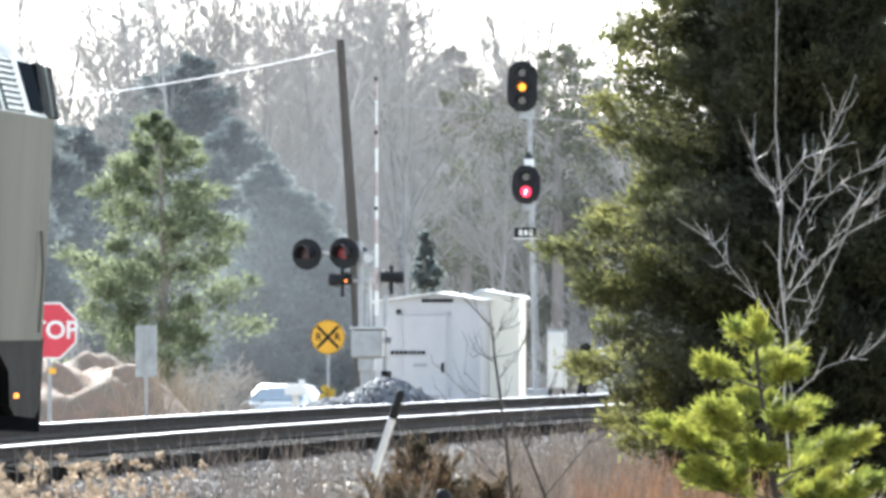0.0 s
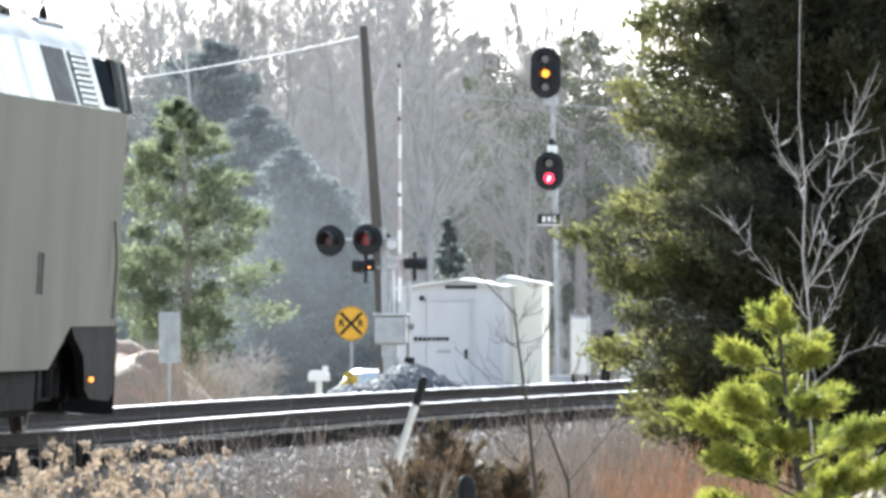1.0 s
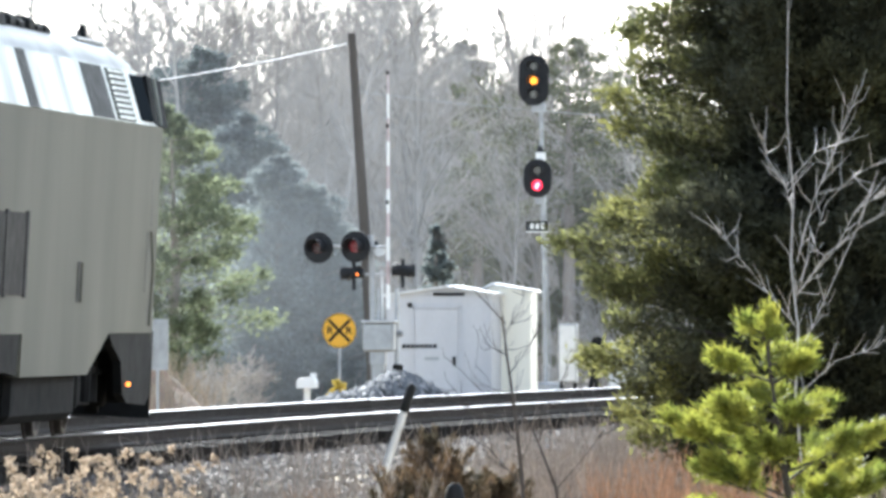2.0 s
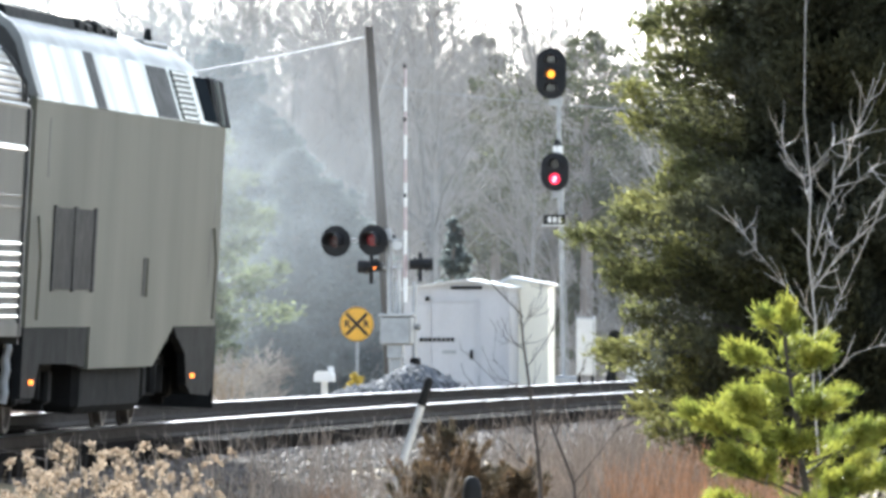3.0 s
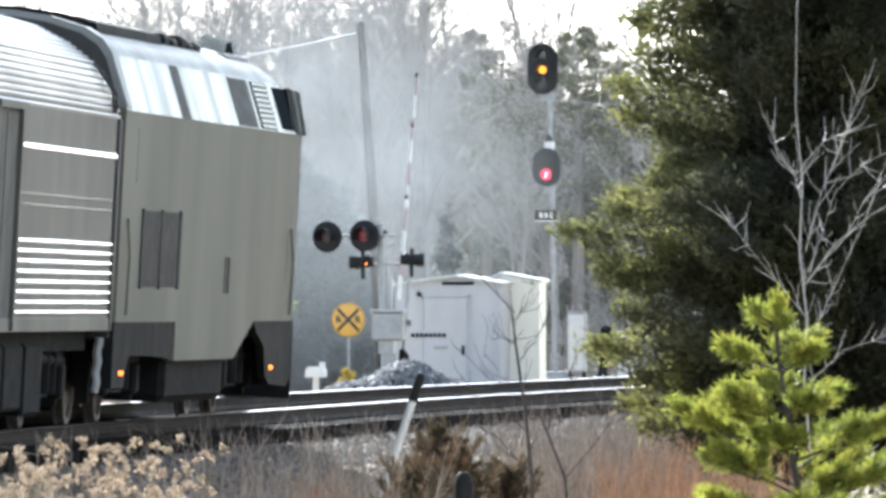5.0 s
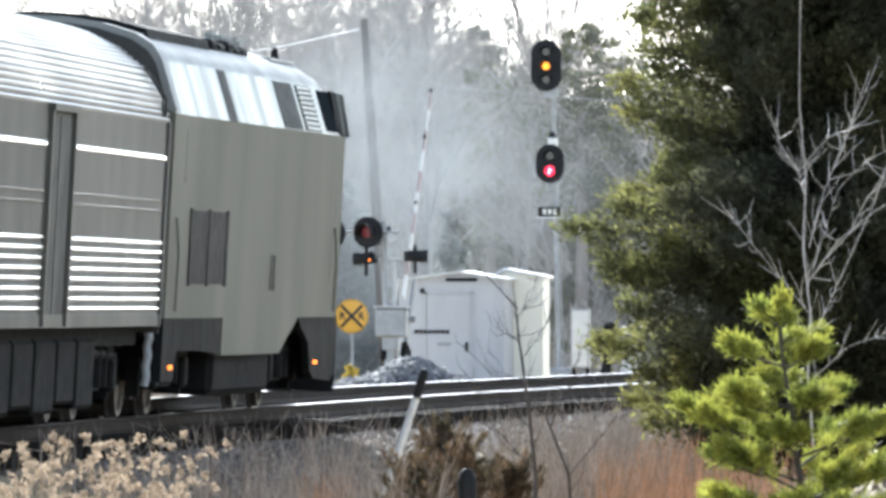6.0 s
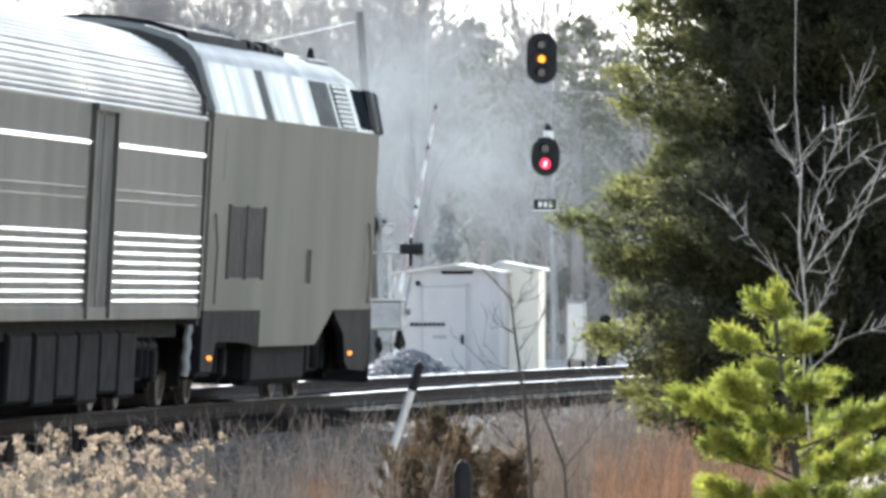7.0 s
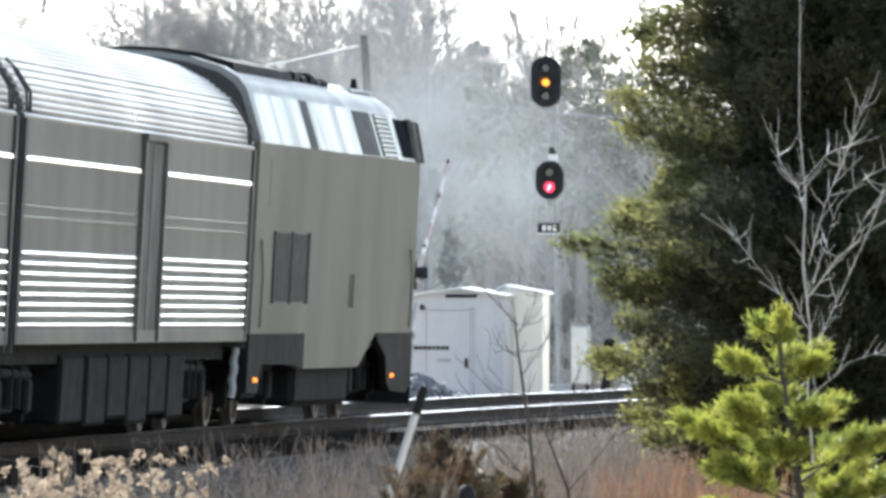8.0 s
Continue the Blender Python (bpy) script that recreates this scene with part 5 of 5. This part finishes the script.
twig_tree("bare_sapling", -6.70, 90, -0.75, [
    ([(0.02, 0), (0.05, 0.5), (0.03, 1.0), (-0.01, 1.5), (0.01, 2.0), (-0.05, 2.5), (-0.03, 3.0), (-0.08, 3.6), (-0.07, 4.6)], 0.0112),
    ([(0.0, 2.25), (0.22, 2.55), (0.5, 2.78), (0.95, 3.0)], 0.0054),
    ([(0.0, 2.5), (0.12, 2.95), (0.26, 3.3), (0.46, 3.85)], 0.0037),
    ([(0.03, 2.35), (0.22, 2.95), (0.42, 3.15), (0.9, 3.4)], 0.0037),
    ([(-0.04, 2.9), (-0.10, 3.1), (-0.22, 3.25), (-0.26, 3.5)], 0.0041),
    ([(0.0, 2.0), (-0.25, 2.3), (-0.45, 2.55), (-0.60, 2.75)], 0.0034),
    ([(-0.03, 3.15), (0.15, 3.35), (0.3, 3.4), (0.45, 3.75)], 0.0041),
    ([(0.02, 1.5), (0.3, 1.75), (0.6, 1.85), (1.0, 2.2)], 0.0041),
    ([(0.02, 1.8), (0.25, 2.3), (0.5, 2.85), (0.62, 3.2)], 0.0041),
    ([(0.3, 2.6), (0.45, 2.9), (0.7, 3.05), (0.95, 3.5)], 0.0034)], M_TWIGPALE, "pale leafless sapling with forked twigs", 4, 15)
twig_tree("bare_sapling", -9.78, 100, -0.9, [
    ([(0, 0), (0, 0.76), (-0.05, 1.3), (-0.14, 1.95), (-0.17, 2.26)], 0.024),
    ([(-0.15, 2.18), (-0.33, 2.38), (-0.50, 2.55), (-0.58, 2.80), (-0.68, 2.92)], 0.007),
    ([(-0.13, 1.9), (-0.27, 1.98), (-0.38, 2.05), (-0.40, 1.8)], 0.005),
    ([(-0.12, 1.75), (0.05, 1.98), (0.12, 2.12)], 0.004),
    ([(-0.1, 1.6), (-0.35, 1.6), (-0.6, 1.85)], 0.005),
    ([(-0.02, 1.0), (0.12, 1.35), (0.30, 1.62), (0.40, 1.85)], 0.007),
    ([(-0.03, 1.15), (-0.22, 1.35), (-0.42, 1.40), (-0.58, 1.62)], 0.006),
    ([(0.0, 0.8), (-0.3, 1.12), (-0.62, 1.3), (-0.85, 1.62)], 0.006),
    ([(-0.16, 2.1), (-0.05, 2.25), (0.02, 2.45)], 0.004)], M_TWIGDARK, "thin dark leafless sapling with a bent branch", 6, 9)
twig_tree("bare_sapling", -9.25, 98, -0.9, [
    ([(0, 0), (-0.05, 0.8), (-0.25, 1.3), (-0.45, 1.55)], 0.017),
    ([(-0.2, 1.2), (-0.1, 1.5), (0.1, 1.62)], 0.007),
    ([(-0.05, 0.8), (0.2, 1.1), (0.35, 1.3)], 0.006)], M_TWIGDARK, "thin dark leaning leafless sapling", 7, 4)


def build_posts():
    p = empty("marker_post", pose(-13.94, 125, -0.72))
    tagged(p, "leaning white marker post with a black top", "marker post")
    a, b = Vector((0, 0, -0.3)), Vector((0.54, 0, 1.35))
    part("shaft", Geo().tube([a, a.lerp(b, 0.82)], [0.045, 0.042], 12), M_WHITE, p, "weathered white shaft")
    part("cap", Geo().tube([a.lerp(b, 0.82), a.lerp(b, 0.97), b], [0.05, 0.05, 0.03], 14), M_BLACKP, p, "rounded black cap", smooth=True)
    q = empty("bollard", pose(-10.36, 100, -0.85))
    tagged(q, "dark rounded marker bollard among the weeds", "bollard")
    part("shaft", Geo().tube([(0, 0, -0.2), (0, 0, 0.66), (0, 0, 0.74), (0, 0, 0.775)], [0.082, 0.082, 0.065, 0.03], 18), M_BLACKP, q, smooth=True)


build_posts()


def stems(name, label, category, material, n, xr, yr, hr, lean, thick, seed, head=None, branch=0):
    """Many dry stems as one clump; some carry seed heads or side twigs."""
    rng = np.random.default_rng(seed)
    g, hv, hf = Geo(), [], []
    heads = []
    for _ in range(n):
        x, y = rng.uniform(*xr), rng.uniform(*yr)
        z = ground_z(x, y) - 0.03
        h = hr[0] + (hr[1] - hr[0]) * rng.random() ** 1.6
        b = rng.normal(0, lean, 2)
        p = [Vector((x, y, z)), Vector((x + b[0] * 0.35 * h, y + b[1] * 0.35 * h, z + h * 0.55)), Vector((x + b[0] * h, y + b[1] * h, z + h * 0.97))]
        g.tube(p, [thick, thick * 0.8, thick * 0.45], 3, caps=False)
        for _ in range(branch):
            t = rng.uniform(0.3, 0.95)
            q = p[0].lerp(p[2], t)
            e = Vector(rng.normal(0, 0.6, 3)) + Vector((0, 0, 0.7))
            g.tube([q, q + e * rng.uniform(0.06, 0.2) * h], [thick * 0.6, thick * 0.3], 3, caps=False)
        if head:
            heads.append((p[2], Vector((b[0], b[1], 0.2)) + Vector(rng.normal(0, 0.5, 3))))
    ob = part(name, g, material)
    tagged(ob, label, category, kind="stuff")
    if head:
        C, D = [], []
        for q, d in heads:
            d = np.array(d.normalized())
            k = 46
            s = rng.random(k)
            arc = np.array(q) + d * s[:, None] * head + np.array([0, 0, 1]) * (0.35 * s - 0.8 * s * s)[:, None] * head
            C.append(arc + rng.normal(0, head * 0.10, (k, 3)))
            D.append(d + rng.normal(0, 0.8, (k, 3)))
        C, D = np.concatenate(C), np.concatenate(D)
        v, f = flakes(C, D, rng.uniform(0.02, 0.045, len(C)), rng.uniform(0.006, 0.012, len(C)), rng, 0.3)
        o = new("seed_heads", quick_mesh("seed_heads", v, f, M_SEED))
        tagged(o, "fluffy tan seed heads of tall dry grass", "grass", kind="stuff")


stems("dry_grass", "tall tan dry grass stems beside the track", "grass", M_STRAW, 330, (-12.9, -11.5), (82, 92), (0.62, 1.27), 0.16, 0.0035, 1, head=0.11)
stems("grey_weeds", "grey dry weeds along the foot of the ballast", "weeds", M_GREYWEED, 800, (-14.4, -11.0), (100, 122), (0.4, 1.3), 0.2, 0.0045, 2, branch=4)
stems("brown_brush", "brown leafless brush at the foot of the bank", "brush", M_GREYWEED, 2300, (-11.4, -8.9), (110, 124), (0.5, 1.28), 0.16, 0.005, 3, branch=5)
stems("rusty_weeds", "rust-coloured dry weeds", "weeds", M_RUSTWEED, 500, (-8.75, -7.3), (93, 99), (0.5, 0.98), 0.15, 0.004, 4, branch=3)
stems("brown_weeds", "brown dry weeds beneath the young pine", "weeds", M_GREYWEED, 700, (-6.3, -4.2), (74, 92), (0.35, 0.85), 0.18, 0.004, 8, branch=3)
stems("rusty_tuft", "rust-coloured tuft of dry grass on the gravel", "weeds", M_RUSTWEED, 90, (-12.35, -12.05), (104.5, 106), (0.45, 0.82), 0.12, 0.004, 5, branch=2)
stems("bank_grass", "dry tan grass on the clay bank", "grass", M_STRAW, 900, (-35.5, -29.8), (231, 243), (1.0, 2.0), 0.25, 0.009, 6, branch=3)


def build_bushes():
    for x, y, h, r, seed, lab in ((-11.40, 108, 1.12, 0.40, 61, "brown and green juniper bush"), (-11.10, 107, 0.95, 0.36, 62, "brown and green juniper bush"), (-11.72, 108.5, 0.7, 0.35, 63, "low rusty juniper bush"), (-10.85, 108.5, 0.75, 0.3, 64, "low rusty juniper bush")):
        me = conifer_meshes(seed, h, r, 0.05, 110, 110, 0.05, 0.007, M_TWIGDARK, M_BUSH, shape=0.55, up=1.1, core=0.1, ragged=0.5, puff=0.6)
        plant("juniper_bush", me, pose(x, y, -0.92), lab, "bush", "juniper bushes")
    shrub = bare_tree_mesh(90, 1.9, 1.2, M_TWIG, 0.03, limbs=22, thick=0.9)
    for x, y, s in ((-31.97, 262, 1.0), (-33.22, 275, 0.9), (-31.85, 258, 0.8), (-33.67, 255, 1.1), (-35.1, 262, 1.1), (-32.84, 262, 0.9), (-33.98, 268, 0.9)):
        t = empty("bare_shrub", pose(x, y, -1.3, 0, 0, 40 * x))
        tagged(t, "leafless tan shrub beyond the tracks", "shrub", "shrubs beyond the tracks")
        for nm, me in zip(("stem", "twig_crown"), shrub):
            o = new(nm, me)
            o.parent = t
            o.scale = (s, s, s)
    me = conifer_meshes(66, 0.75, 0.28, 0.05, 40, 50, 0.06, 0.02, M_TWIGDARK, M_YELLOWBUSH, shape=0.5, up=0.8)
    plant("yellow_bush", me, pose(-27.35, 241, -0.72), "small yellowish dry bush beside the mailbox", "bush")


build_bushes()


# ---------------------------------------------------------------- smoke, and a veil in place of distance haze
def build_smoke_haze(count, size, material, label):
    """Rounded puffs of smoke, and the shell that stands in for distance haze."""
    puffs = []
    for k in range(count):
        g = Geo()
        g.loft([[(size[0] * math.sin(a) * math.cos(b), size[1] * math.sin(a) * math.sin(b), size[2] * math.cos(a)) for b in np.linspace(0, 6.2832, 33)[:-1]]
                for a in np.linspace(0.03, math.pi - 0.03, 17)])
        ob = part("smoke_haze_puff", g, material, smooth=True)
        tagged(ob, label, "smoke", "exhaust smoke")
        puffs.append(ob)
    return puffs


PUFFS = build_smoke_haze(2, PLUME, M_SMOKE, "soft grey puff of diesel exhaust smoke")
# This still shell is added to pale the woods as distance haze would.
build_smoke_haze(1, BANK, M_BANK, "thin bluish veil added before the woods in place of distance haze")[0].location = (-38.0, 318, 3.5)
HAZE = build_smoke_haze(2, VEIL, M_HAZE, "thin bluish veil of drifting exhaust smoke")


# ---------------------------------------------------------------- what moves
def train_front(t):
    return 123.0 + 4.8377 * t - 0.0245 * t * t


def motions():
    times = [round(0.16 * i, 3) for i in range(50)] + [8.0]
    for ob in (LOCO, *CARS):
        walk(ob, [(t, on_track(ob, train_front(t))) for t in (0, 1, 2, 3, 4, 5, 6, 7, 8)])
    for w in WHEELS:
        x, y, z = w.matrix_basis.translation
        walk(w, [(t, pose(x, y, z, -math.degrees((train_front(t) - 123.0) / z))) for t in times])
    walk(GATE_ARM, [(t, pose(0.10, 0.40, 1.50, -a, 0, -8.4)) for t, a in ((0, 0), (3.2, 0), (4.0, 6.5), (4.7, 14.5), (5.8, 26.5), (6.6, 34), (7.5, 43), (8.0, 48))])
    step = lambda t: 8.8 * (t if t < 1.5 else 1.5 + 1.0 * (1 - math.exp(-(t - 1.5))))
    rows = [(t, step(t)) for t in (0, 0.5, 1.0, 1.5, 2.0, 2.6, 3.4, 4.5, 6.0, 8.0)]
    ux, uy = 0.0924, 0.9957
    walk(CAR, [(t, pose(-36.2 + ux * s, 310 + uy * s, ROAD_Z, 0, 0, -5.3)) for t, s in rows])
    for w in CAR_WHEELS:
        x, y, z = w.matrix_basis.translation
        walk(w, [(t, pose(x, y, z, -math.degrees(step(t) / 0.31))) for t in [i / 30 for i in range(241)]])
    for i, p in enumerate(PUFFS):
        walk(p, [(t, pose(track_x(train_front(t) - 11.8) - 0.1, train_front(t) - 11.8 + 0.9 * i - 0.05 * t, z + 0.12 * i, 0, 3 * t, 6)) for t, z in ((0, 3.0), (5.0, 3.4), (6.0, 4.3), (6.6, 4.65), (7.2, 4.78), (8, 4.84))])
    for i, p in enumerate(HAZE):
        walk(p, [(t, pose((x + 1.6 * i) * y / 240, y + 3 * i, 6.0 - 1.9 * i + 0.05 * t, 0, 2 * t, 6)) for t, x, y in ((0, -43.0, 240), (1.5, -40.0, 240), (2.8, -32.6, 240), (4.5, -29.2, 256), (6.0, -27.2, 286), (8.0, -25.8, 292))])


motions()
